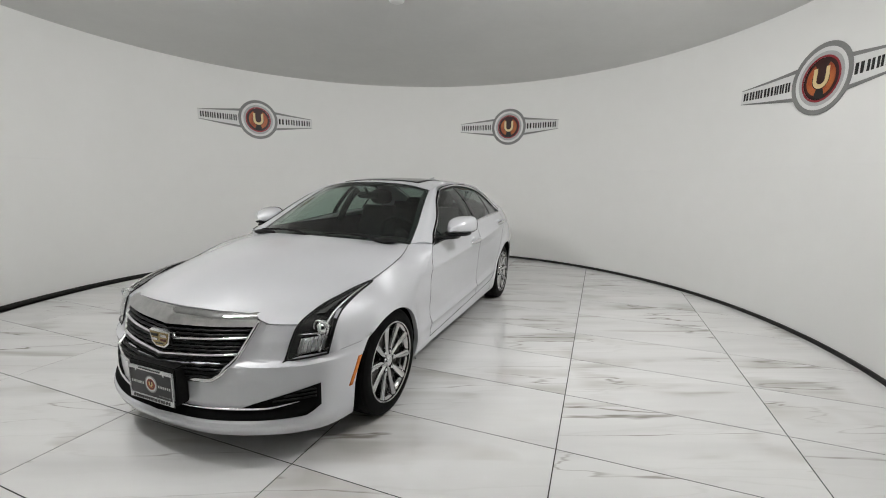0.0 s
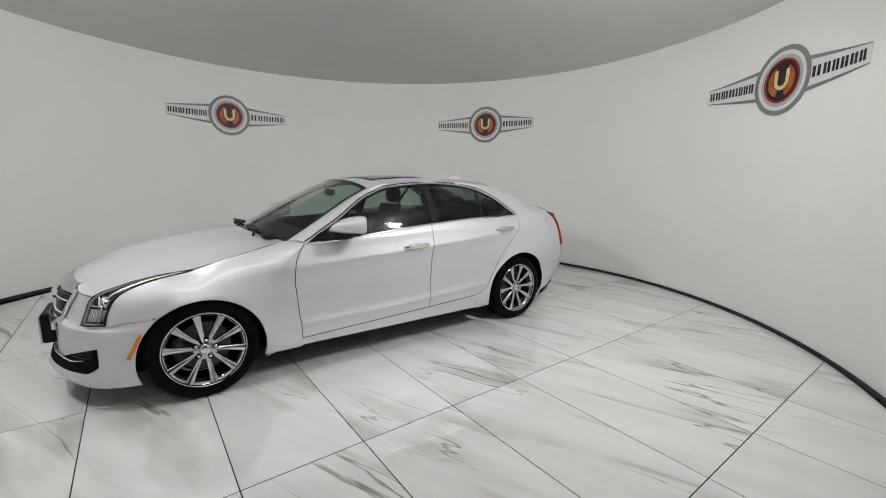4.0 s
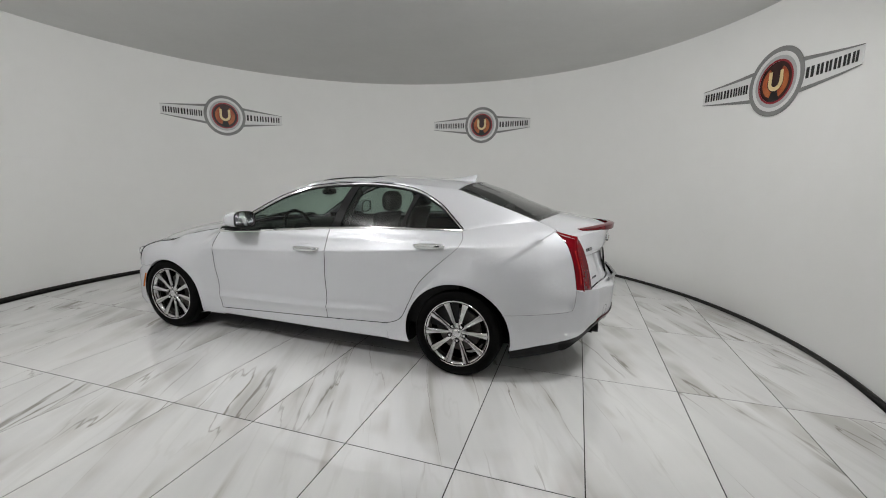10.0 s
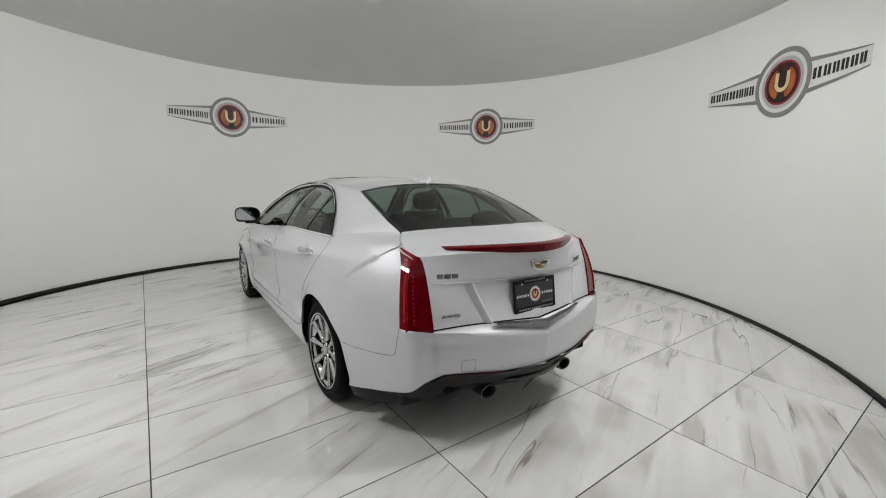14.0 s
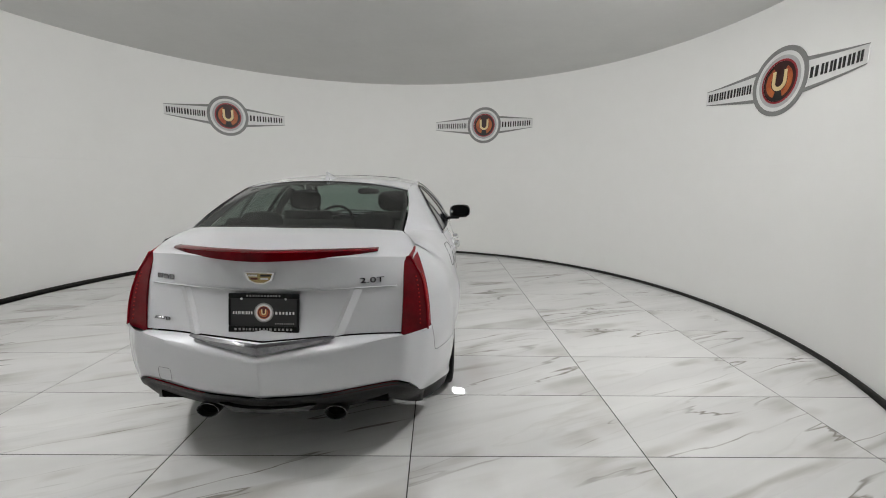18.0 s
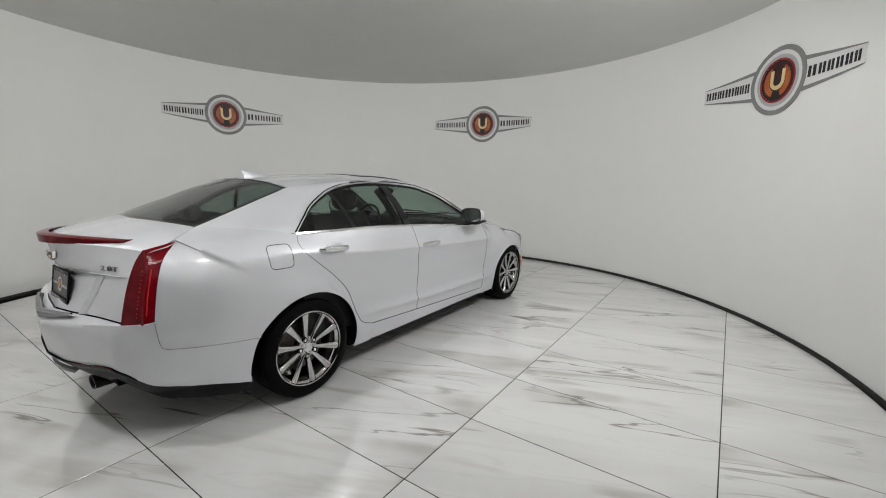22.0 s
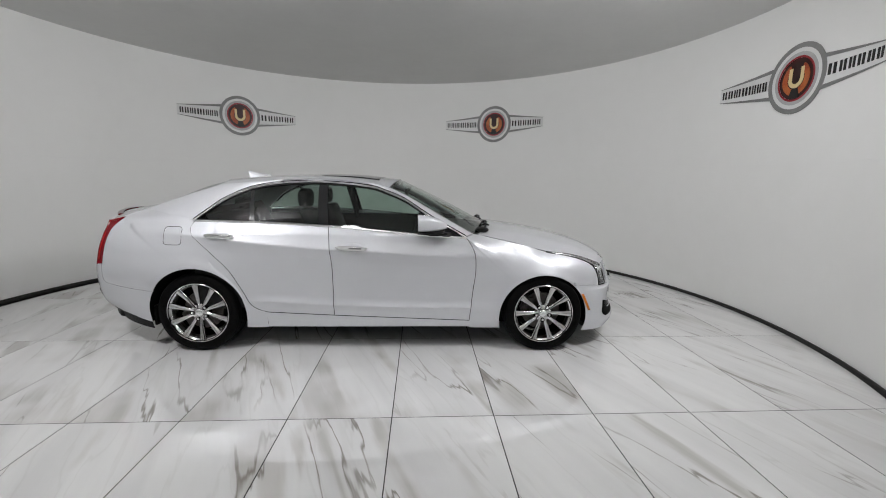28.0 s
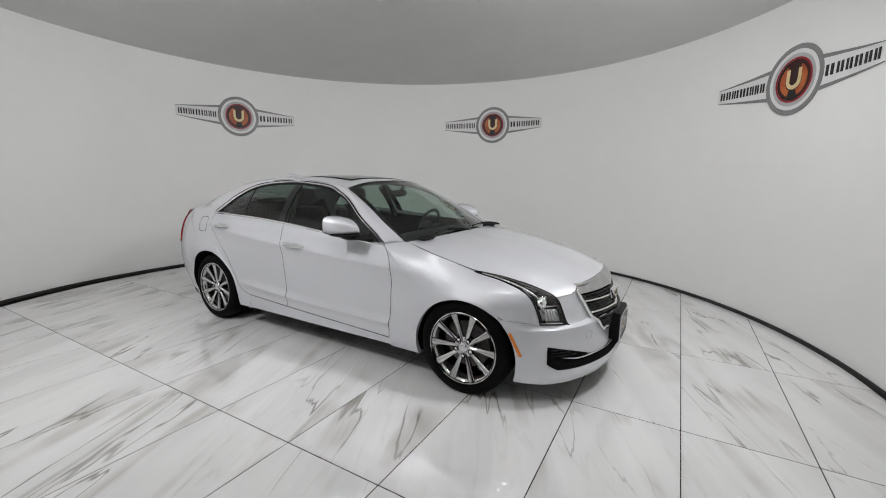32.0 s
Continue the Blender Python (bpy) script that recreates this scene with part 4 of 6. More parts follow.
bumper_r = joined("rear_bumper", bumper_rear(), PAINT, CAR, angle=50)
for e in bumper_r.data.edges:
    if all(abs(bumper_r.data.vertices[k].co.y) < 1e-4 for k in e.vertices):
        e.use_edge_sharp = True
for side in (1, -1):
    bm = bmesh.new()
    seam = [end_point(TAIL_FIT, end_by(TAIL_FIT, 0, x, z), z) * [1, side, 1] for x, z in spline([(-2.181, 0.685), (-2.179, 0.64), (-2.168, 0.565), (-2.13, 0.542), (-1.95, 0.519), (-1.725, 0.497)], 40)]
    tube(bm, seam, 0.0010, 5)
    part("bumper_gap", bm, DARK, bumper_r, "thin dark gap above the bumper")
    bm = bmesh.new()
    seam = [end_point(NOSE_FIT, end_by(NOSE_FIT, 0, x, z), z) * [1, side, 1] for x, z in zip(np.linspace(1.845, 1.665, 16), np.linspace(0.5475, 0.557, 16))]
    tube(bm, seam, 0.0007, 5)
    part("bumper_gap", bm, DARK, bumper_f, "thin dark gap above the bumper")


def valance_rear():
    g = []
    for v in np.linspace(0, 1, 10):
        row = []
        for u in np.linspace(0, 2, 60):
            zt = skirt_z(u) - 0.002
            zb = smooth_at((0, 0.35, 0.66, 0.80, 1.0, 1.5, 2.0), (0.272, 0.285, 0.325, 0.290, 0.235, 0.205, 0.175), u)
            z = zb + (zt - zb) * v
            p = tail_at(u, max(z, 0.285))
            p[2] = z
            back = (1 - v) * smooth_at((0, 0.6, 0.9, 2), (0.045, 0.03, 0.0, 0.0), u)
            ledge = 0.014 * smooth_at((0, 0.62, 0.80, 0.86, 1.0), (0, 0, 0.2, 0.9, 1.0), v) * smooth_at((0, 0.7, 0.9, 2), (1, 1, 0, 0), u)
            p[0] += 0.004 + back - ledge
            p[1] -= 0.004 * min(u, 1) + (0.02 * (1 - v) if u > 1 else 0)
            row.append(p)
        g.append(row)
    return np.array(g)


whole("diffuser", [valance_rear()], TRIM, CAR, "black plastic lower rear trim", thick=0.0, angle=60)

# boot lid: top and rear face
LID_TOP = [
    [(-2.005, 0, 1.140), (-1.975, 0.25, 1.138), (-1.93, 0.45, 1.130), (-1.895, 0.578, 1.120)],
    [(-2.10, 0, 1.127), (-2.08, 0.25, 1.124), (-2.03, 0.45, 1.112), (-1.985, 0.630, 1.086)],
    [(-2.25, 0, 1.098), (-2.22, 0.25, 1.095), (-2.14, 0.45, 1.082), (-2.06, 0.649, 1.053)],
    [(-2.36, 0, 1.072), (-2.315, 0.25, 1.070), (-2.215, 0.45, 1.058), (-2.12, 0.639, 1.038)],
    [(-2.392, 0, 1.052), (-2.345, 0.25, 1.050), (-2.245, 0.45, 1.040), (-2.155, 0.630, 1.025)],
]
LID_BACK = [
    [(-2.392, 0, 1.052), (-2.345, 0.25, 1.050), (-2.245, 0.45, 1.040), (-2.155, 0.630, 1.025)],
    [(-2.380, 0, 0.990), (-2.338, 0.25, 0.985), (-2.255, 0.45, 0.975), (-2.190, 0.618, 0.958)],
    [(-2.366, 0, 0.908), (-2.330, 0.25, 0.908), (-2.266, 0.45, 0.905), (-2.216, 0.618, 0.895)],
    [(-2.336, 0, 0.882), (-2.312, 0.25, 0.882), (-2.264, 0.45, 0.880), (-2.222, 0.618, 0.872)],
    [(-2.352, 0, 0.78), (-2.332, 0.25, 0.78), (-2.290, 0.45, 0.78), (-2.248, 0.615, 0.775)],
    [(-2.395, 0, 0.674), (-2.370, 0.25, 0.692), (-2.315, 0.45, 0.690), (-2.268, 0.610, 0.680)],
]
lid = whole("boot_lid", [loft([list(c) for c in zip(*LID_TOP)], 20, 16).transpose(1, 0, 2), loft([list(c) for c in zip(*LID_BACK)], 24, 16).transpose(1, 0, 2)], PAINT, CAR, thick=0.015, angle=45)
# painted gutters below the gaps beside the lid
for side in (1, -1):
    bm = bmesh.new()
    edge = spline([r[-1] for r in LID_TOP], 16)
    skin(bm, np.array([[(p[0], side * (p[1] + dy), p[2] - dz) for p in edge] for dy, dz in ((-0.030, 0.012), (0.004, 0.010), (0.022, 0.014))]), 0.0)
    part("gutter", bm, PAINT, CAR, "painted gutter beside the boot lid")
LID_GRID = loft([list(c) for c in zip(*LID_BACK)], 60, 40).transpose(1, 0, 2)


def on_lid(y, z, out=0.0):
    """A point on the lid's rear face."""
    flat = LID_GRID.reshape(-1, 3)
    k = np.argsort((flat[:, 1] - abs(y)) ** 2 + (flat[:, 2] - z) ** 2)[:4]
    d = 1 / (1e-5 + (flat[k, 1] - abs(y)) ** 2 + (flat[k, 2] - z) ** 2)
    return np.array([(flat[k, 0] * d).sum() / d.sum() - out, y, z])


# ---- glass ----
ws = [
    [(0.158, 0, 1.382), (0.150, 0.2, 1.375), (0.132, 0.38, 1.358), (0.112, 0.552, 1.318)],
    [(0.36, 0, 1.293), (0.352, 0.22, 1.286), (0.335, 0.42, 1.268), (0.312, 0.600, 1.222)],
    [(0.64, 0, 1.158), (0.625, 0.25, 1.150), (0.600, 0.46, 1.130), (0.550, 0.664, 1.088)],
    [(0.985, 0, 0.978), (0.955, 0.25, 0.970), (0.890, 0.49, 0.957), (0.795, 0.716, 0.947)],
]
windshield = whole("windshield", [loft([list(c) for c in zip(*ws)], 22, 16).transpose(1, 0, 2)], GLASS, CAR, "tinted windshield", thick=0.0)
rg = [
    [(-1.325, 0, 1.378), (-1.318, 0.2, 1.373), (-1.304, 0.38, 1.354), (-1.290, 0.546, 1.324)],
    [(-1.50, 0, 1.321), (-1.50, 0.2, 1.317), (-1.495, 0.4, 1.300), (-1.48, 0.566, 1.262)],
    [(-1.70, 0, 1.240), (-1.70, 0.22, 1.236), (-1.685, 0.42, 1.222), (-1.665, 0.575, 1.196)],
    [(-2.000, 0, 1.138), (-1.970, 0.25, 1.136), (-1.925, 0.45, 1.128), (-1.888, 0.576, 1.118)],
]
rear_glass = whole("rear_window", [loft([list(c) for c in zip(*rg)], 22, 16).transpose(1, 0, 2)], GLASS_REAR, CAR, "dark tinted rear window", thick=0.0)


def border(grid, w, name, parent):
    """Black ceramic border round a sheet of glass."""
    g = np.concatenate([flipped(grid)[:, :0:-1], grid], axis=1)
    nv, nu = g.shape[:2]
    bm = bmesh.new()
    n = grid_normals(g)
    c = g.mean((0, 1))
    loop = [(0, i) for i in range(nu)] + [(j, nu - 1) for j in range(1, nv)] + [(nv - 1, i) for i in range(nu - 2, -1, -1)] + [(j, 0) for j in range(nv - 2, 0, -1)]
    a = [bm.verts.new(g[k] + n[k] * 0.002) for k in loop]
    b = []
    for k in loop:
        v = c - g[k]
        b.append(bm.verts.new(g[k] + n[k] * 0.002 + v / np.linalg.norm(v) * w))
    m = len(loop)
    for k in range(m):
        bm.faces.new((a[k], a[(k + 1) % m], b[(k + 1) % m], b[k]))
    part(name, bm, GLOSS, parent, "black glass border")


border(loft([list(c) for c in zip(*ws)], 22, 16).transpose(1, 0, 2), 0.045, "border", windshield)
border(loft([list(c) for c in zip(*rg)], 22, 16).transpose(1, 0, 2), 0.03, "border", rear_glass)


def win_top_z(x):
    return smooth_at([p[0] for p in WIN_TOP], [p[1] for p in WIN_TOP], x)


def window_grid(xr_low, xr_top, xf_low, xf_top, nu=20, nv=12, inset=0.010):
    rows = []
    for v in np.linspace(0, 1, nv):
        row = []
        for u in np.linspace(0, 1, nu):
            x = (xr_low + (xr_top - xr_low) * v) * (1 - u) + (xf_low + (xf_top - xf_low) * v) * u
            lo, hi = belt_z(x) + 0.006, win_top_z(x) - 0.004
            z = lo + (max(hi, lo + 0.002) - lo) * v
            row.append((x, side_y(x, z) - inset, z))
        rows.append(row)
    return np.array(rows)


pair("side_window", [window_grid(-0.352, -0.405, 0.705, 0.705, 30)], GLASS, doors_front, "tinted front door window", thick=0.0)
pair("side_window", [window_grid(-0.925, -0.985, -0.425, -0.47)], GLASS_DARK, doors_rear, "dark tinted rear door window", thick=0.0)
pair("quarter_window", [window_grid(-1.385, -1.385, -0.955, -1.015)], GLASS_DARK, doors_rear, "small dark tinted quarter window", thick=0.0)
pair("pillar_cover", [window_grid(-0.428, -0.475, -0.353, -0.402, 6, 12, 0.004)], GLOSS, doors_front, "gloss black pillar cover", thick=0.006)
pair("pillar_cover", [window_grid(-0.957, -1.018, -0.927, -0.985, 4, 10, 0.006)], GLOSS, doors_rear, "black window divider", thick=0.006)
pair("window_frame", [window_grid(0.56, 0.56, 0.72, 0.72, 8, 6, 0.005)], TRIM, doors_front, "black mirror triangle", thick=0.006)

# bright frame round the side windows
for side in (1, -1):
    bm = bmesh.new()
    top = [on_side(x, z + 0.002, 0.007) for x, z in spline(WIN_TOP, 60)]
    tube(bm, [(p[0], side * p[1], p[2]) for p in top], 0.0085, 6, 0.6)
    finish(part("window_trim", bm, CHROME, CAR, "chrome window frame"))
    bm = bmesh.new()
    low = [on_side(x, belt_z(x), 0.004) for x in np.linspace(-1.40, 0.735, 50)]
    tube(bm, [(p[0], side * p[1], p[2]) for p in low], 0.009, 6, 0.7)
    finish(part("belt_trim", bm, CHROME, CAR, "chrome belt strip"))
    bm = bmesh.new()
    tube(bm, [(p[0], side * (p[1] - 0.002), p[2] + 0.0145) for p in top], 0.0035, 5)
    part("frame_gap", bm, DARK, CAR, "dark gap above the chrome frame")
    # black seal above the bright frame
    bm = bmesh.new()
    seal = [on_side(x, z - 0.012, -0.006) for x, z in spline(WIN_TOP[1:10], 50)]
    tube(bm, [(p[0], side * p[1], p[2]) for p in seal], 0.008, 6, 0.8)
    part("window_seal", bm, TRIM, CAR, "black window seal")
    # handles
    for z0, xa, xb, door in ((0.862, -0.283, -0.045, doors_front), (0.945, -1.292, -1.062, doors_rear)):
        owner = door[0] if side > 0 else door[1]
        bm = bmesh.new()
        xs = np.linspace(xa, xb, 12)
        pts = [(x, side * (side_y(x, z0 - 0.02 * (x - xa)) + 0.030 - 0.026 * abs(2 * (x - xa) / (xb - xa) - 1) ** 5), z0 - 0.03 * (x - xa)) for x in xs]
        tube(bm, pts, [0.008, 0.015, 0.018, 0.0195, 0.020, 0.020, 0.020, 0.020, 0.0195, 0.018, 0.015, 0.008], 10, 0.55)
        finish(part("door_handle", bm, CHROME, owner, "chrome door handle"), 60)
        bm = bmesh.new()
        xm = (xa + xb) / 2
        ellipsoid(bm, (xm + 0.01, side * (side_y(xm, z0) - 0.012), z0 - 0.003), (0.080, 0.0150, 0.038), 18, 8)
        part("handle_cup", bm, PAINT, owner, "shallow cup behind the handle")


# ---- lamps ----
def headlamps():
    for side in (1, -1):
        lamp = new("headlight")
        lamp.parent = CAR
        lamp["label"] = "swept-back clear headlight with dark housing"
        o, i = np.array(HEAD_OUT) * [1, side, 1], np.array(HEAD_IN) * [1, side, 1]
        mid = (o + i) / 2 + np.array([0.018, 0.014 * side, 0.006]) * np.array([[1], [1], [1], [0.7], [0.4], [0.1]])
        g = loft([i, mid, o], 34, 10)
        n = grid_normals(g)
        bm = bmesh.new()
        deep = g - n * (0.045 * np.linspace(1, 0.3, 34)[None, :, None] * np.sin(np.linspace(0.25, 2.9, 10))[:, None, None])
        skin(bm, deep, 0)
        part("housing", bm, TRIM, lamp, "black lamp housing")
        bm = bmesh.new()
        skin(bm, g, 0.0, 0.003)
        part("lens", bm, LENS, lamp, "clear lamp cover")
        # dark rim
        bm = bmesh.new()
        tube(bm, np.vstack([g[0], g[:, -1], g[-1][::-1]]), 0.005, 6)
        tube(bm, g[:, 0], 0.005, 6)
        part("rim", bm, TRIM, lamp, "black rim")
        # projector
        c = np.array([1.842, 0.742 * side, 0.672])
        bm = bmesh.new()
        ellipsoid(bm, c, (0.036, 0.036, 0.036), 20, 12)
        part("projector", bm, MIRROR, lamp, "round projector lens")
        bm = bmesh.new()
        circle = [(c[0] + 0.018 + 0.006 * math.sin(a), c[1] + 0.042 * math.cos(a), c[2] + 0.042 * math.sin(a)) for a in np.linspace(0, 2 * math.pi, 25)]
        tube(bm, circle, 0.005, 6)
        part("bezel", bm, SATIN, lamp, "bright projector ring")
        # turn-signal box below: a bright tray with upright ribs
        bm = bmesh.new()
        tray = g[2:9, 1:6] - n[2:9, 1:6] * 0.020
        skin(bm, tray, 0.012)
        part("reflector", bm, REFLECT, lamp, "bright turn signal reflector")
        for r in (2, 3, 4, 5, 6, 7, 8):
            bm = bmesh.new()
            tube(bm, g[r, 1:6] - n[r, 1:6] * 0.014, 0.003, 5)
            part("rib", bm, SATIN, lamp, "bright reflector rib")
        bm = bmesh.new()
        tube(bm, g[1:9, 6] - n[1:9, 6] * 0.012, 0.004, 6)
        part("divider", bm, SATIN, lamp, "bright edge over the turn signal")
        # light blade along the outer edge
        bm = bmesh.new()
        blade = spline(g[7] * 0.85 + deep[7] * 0.15, 40)[1:-3]
        tube(bm, blade, 0.009, 6, 0.6)
        part("light_blade", bm, SATIN, lamp, "bright light blade")
        bm = bmesh.new()
        skin(bm, (g - n * 0.007)[1:5, 13:32], 0.006)
        finish(part("inner_strip", bm, DARK_CHROME, lamp, "dark chrome strip along the upper edge"))


headlamps()


def taillamps():
    for side in (1, -1):
        lamp = new("taillight")
        lamp.parent = CAR
        lamp["label"] = "tall red vertical taillight"
        f = np.array(TAIL_OUT) * [1, side, 1]
        ridge = np.array([(-2.156, 0.640, 1.032), (-2.160, 0.668, 0.985), (-2.176, 0.706, 0.91), (-2.206, 0.727, 0.80), (-2.226, 0.736, 0.682)]) * [1, side, 1]
        inn = np.array([(-2.160, 0.614, 1.024), (-2.200, 0.616, 0.955), (-2.232, 0.617, 0.87), (-2.257, 0.615, 0.775), (-2.278, 0.611, 0.668)]) * [1, side, 1]
        a, b = loft([f, ridge], 24, 8), loft([ridge, inn], 24, 8)
        bm = bmesh.new()
        skin(bm, a, 0.03)
        finish(part("lens", bm, RED, lamp, "red outer lens"))
        bm = bmesh.new()
        skin(bm, b, 0.03)
        finish(part("lens", bm, RED_DEEP, lamp, "dark red inner lens"))
        bm = bmesh.new()
        tube(bm, spline(ridge, 30), 0.006, 6)
        part("ridge", bm, RED, lamp, "red lens ridge")
        # bright cells down the lamp
        for k in range(12):
            u = 0.30 + 0.055 * k
            p = spline(b[2], 60)[int(u * 59)]
            n = np.array([-0.9, 0.35 * side, 0.1])
            bm = bmesh.new()
            ellipsoid(bm, p + n * 0.001, (0.004, 0.004, 0.004), 8, 6)
            part("cell", bm, RED_CELL, lamp)
        bm = bmesh.new()
        strip = spline(a[5], 60)[18:54]
        tube(bm, strip + np.array([-0.001, 0.001 * side, 0]), 0.005, 6)
        part("light_strip", bm, RED_CELL, lamp, "bright red strip")


taillamps()

# high brake light along the lid's edge
bm = bmesh.new()
ys = np.linspace(-0.49, 0.49, 41)
spo = []
for y in ys:
    k = abs(y) / 0.49
    x = -2.195 - 0.222 * (1 - k ** 1.7)
    z = 1.066 + 0.018 * (1 - k ** 2)
    h = 0.008 + 0.034 * (1 - k ** 2)
    spo.append([(x + 0.045, y, z + 0.004), (x + 0.01, y, z + 0.004), (x - 0.006, y, z - 0.002), (x - 0.002, y, z - h), (x + 0.02, y, z - h - 0.004)])
spo = np.array(spo)
rows = [[bm.verts.new(p) for p in r] for r in spo]
for p, q in zip(rows, rows[1:]):
    for k in range(4):
        bm.faces.new((p[k], q[k], q[k + 1], p[k + 1]))
bm.faces.new(rows[0])
bm.faces.new(rows[-1][::-1])
finish(part("brake_light", bm, RED_DEEP, lid, "dark red high brake light strip"), 30)


# ---- grille ----
def grille():
    gr = new("grille")
    gr.parent = CAR
    gr["label"] = "black shield grille with chrome bars and surround"

    def half(z):
        return smooth_at((0.448, 0.47, 0.565, 0.70, 0.725), (0.322, 0.358, 0.420, 0.474, 0.482), z)

    def v_dip(y, d=0.018):
        return -d * (1 - min(abs(y) / 0.45, 1))

    bm = bmesh.new()
    g = []
    for z in np.linspace(0.448, 0.722, 22):
        g.append([on_front(y, z + v_dip(y) * 0.8, 0.002) for y in np.linspace(0, half(z), 16)])
    g = np.array(g)
    skin(bm, np.concatenate([flipped(g)[:, :0:-1], g], axis=1), 0.01)
    part("backing", bm, DARK, gr, "black grille opening")
    # slats
    for k in range(12):
        z = 0.466 + 0.0185 * k
        w = half(z) - 0.012
        bm = bmesh.new()
        pts = [on_front(y, z + v_dip(y) + 0.0013 * math.sin(y * 75 + k * 1.6), 0.012) for y in np.linspace(-w, w, 61)]
        tube(bm, pts, 0.0062, 6, 1.2)
        part("slat", bm, SLAT, gr)
    for z, r in ((0.640, 0.0072), (0.565, 0.0085)):
        w = half(z) - 0.004
        bm = bmesh.new()
        pts = [on_front(y, z + v_dip(y, 0.028), 0.018) for y in np.linspace(-w, w, 41)]
        tube(bm, pts, r, 8, 1.4)
        part("chrome_bar", bm, CHROME, gr, "chrome grille bar")
    # surround: thick at the top, thin round the rest
    bm = bmesh.new()
    g = []
    for k, (z, o) in enumerate(((0.682, 0.012), (0.690, 0.026), (0.715, 0.024), (0.734, 0.014), (0.744, 0.0), (0.746, -0.03))):
        g.append([on_front(y, z + v_dip(y, 0.014 if k < 2 else 0.004), o) for y in np.linspace(0, (0.474, 0.476, 0.477, 0.468, 0.452, 0.450)[k], 20)])
    g = np.array(g)
    skin(bm, np.concatenate([flipped(g)[:, :0:-1], g], axis=1), 0.004)
    finish(part("top_bar", bm, ALLOY, gr, "dark chrome top bar"), 50)
    bm = bmesh.new()
    rim = [on_front(half(z), z, 0.012) for z in np.linspace(0.715, 0.450, 20)]
    foot = [on_front(y, 0.446 + v_dip(y) * 0.8, 0.012) for y in np.linspace(0.312, -0.312, 24)]
    path = rim + foot + [np.array([p[0], -p[1], p[2]]) for p in rim[::-1]]
    tube(bm, path, 0.0115, 8)
    part("surround", bm, CHROME, gr, "chrome grille surround")
    # crest, plain shapes in its colours
    crest = gr
    x = on_front(0, 0.61)[0] + 0.034

    def plate_(outline, x0, x1, mat):
        bm = bmesh.new()
        a = [bm.verts.new((x0, y, z)) for y, z in outline]
        b = [bm.verts.new((x1, y * 0.94, 0.612 + (z - 0.612) * 0.94)) for y, z in outline]
        n = len(outline)
        bm.faces.new(b)
        for k in range(n):
            bm.faces.new((a[k], a[(k + 1) % n], b[(k + 1) % n], b[k]))
        bmesh.ops.recalc_face_normals(bm, faces=bm.faces)
        part("crest_piece", bm, mat, crest, "piece of the silver and gold crest", smooth=False)

    plate_([(-0.082, 0.650), (-0.065, 0.585), (-0.03, 0.562), (0.03, 0.562), (0.065, 0.585), (0.082, 0.650)], x - 0.03, x, CHROME)
    plate_([(-0.066, 0.643), (-0.052, 0.592), (-0.026, 0.572), (0.026, 0.572), (0.052, 0.592), (0.066, 0.643)], x - 0.001, x + 0.004, GOLD)
    for y0, y1, z0, z1, mat in ((-0.06, -0.01, 0.622, 0.636, DARK_INK), (0.012, 0.058, 0.622, 0.636, SATIN), (-0.05, -0.01, 0.600, 0.612, SATIN), (0.012, 0.05, 0.600, 0.612, MAROON), (-0.028, 0.028, 0.582, 0.590, DARK_INK)):
        plate_([(y0, z0), (y1, z0), (y1, z1), (y0, z1)], x + 0.002, x + 0.006, mat)
    # lower intake, wing-shaped openings and their bright strip
    for side in (1, -1):
        bm = bmesh.new()
        g = []
        for v in np.linspace(0, 1, 8):
            row = []
            for y in np.linspace(0.0, 0.770, 34):
                zb = smooth_at((0, 0.5, 0.72, 0.770), (0.252, 0.252, 0.258, 0.30), y)
                zt = smooth_at((0, 0.44, 0.49, 0.62, 0.770), (0.292, 0.300, 0.318, 0.362, 0.412), y)
                row.append(on_front(y, zb + (zt - zb) * v, 0.0035) * [1, side, 1])
            g.append(row)
        skin(bm, np.array(g), 0.006)
        part("lower_intake", bm, DARK, CAR, "black lower intake")
        bm = bmesh.new()
        pts = [on_front(y, smooth_at((0, 0.42, 0.55, 0.69), (0.294, 0.296, 0.300, 0.330), y), 0.010) * [1, side, 1] for y in np.linspace(0, 0.69, 40)]
        tube(bm, pts, [0.006] * 34 + [0.005, 0.0045, 0.004, 0.003, 0.002, 0.001], 8)
        part("intake_trim", bm, CHROME, CAR, "chrome lower strip")
        for k in range(3):
            bm = bmesh.new()
            pts = [on_front(y, 0.345 + 0.018 * k + 0.10 * (y - 0.70), 0.007) * [1, side, 1] for y in np.linspace(0.58 + 0.05 * k, 0.755, 12)]
            tube(bm, pts, 0.004, 6)
            part("intake_slat", bm, TRIM, CAR)
        # amber side marker
        bm = bmesh.new()
        g = []
        for v in np.linspace(0, 1, 8):
            z = 0.345 + 0.140 * v
            g.append([end_point(NOSE_FIT, end_by(NOSE_FIT, 0, 1.775 - 0.07 * v - 0.021 * u, z), z) * [1, side, 1] for u in np.linspace(0, 1, 4)])
        skin(bm, np.array(g), 0.006, 0.005)
        part("side_marker", bm, AMBER, CAR, "amber side marker")


grille()


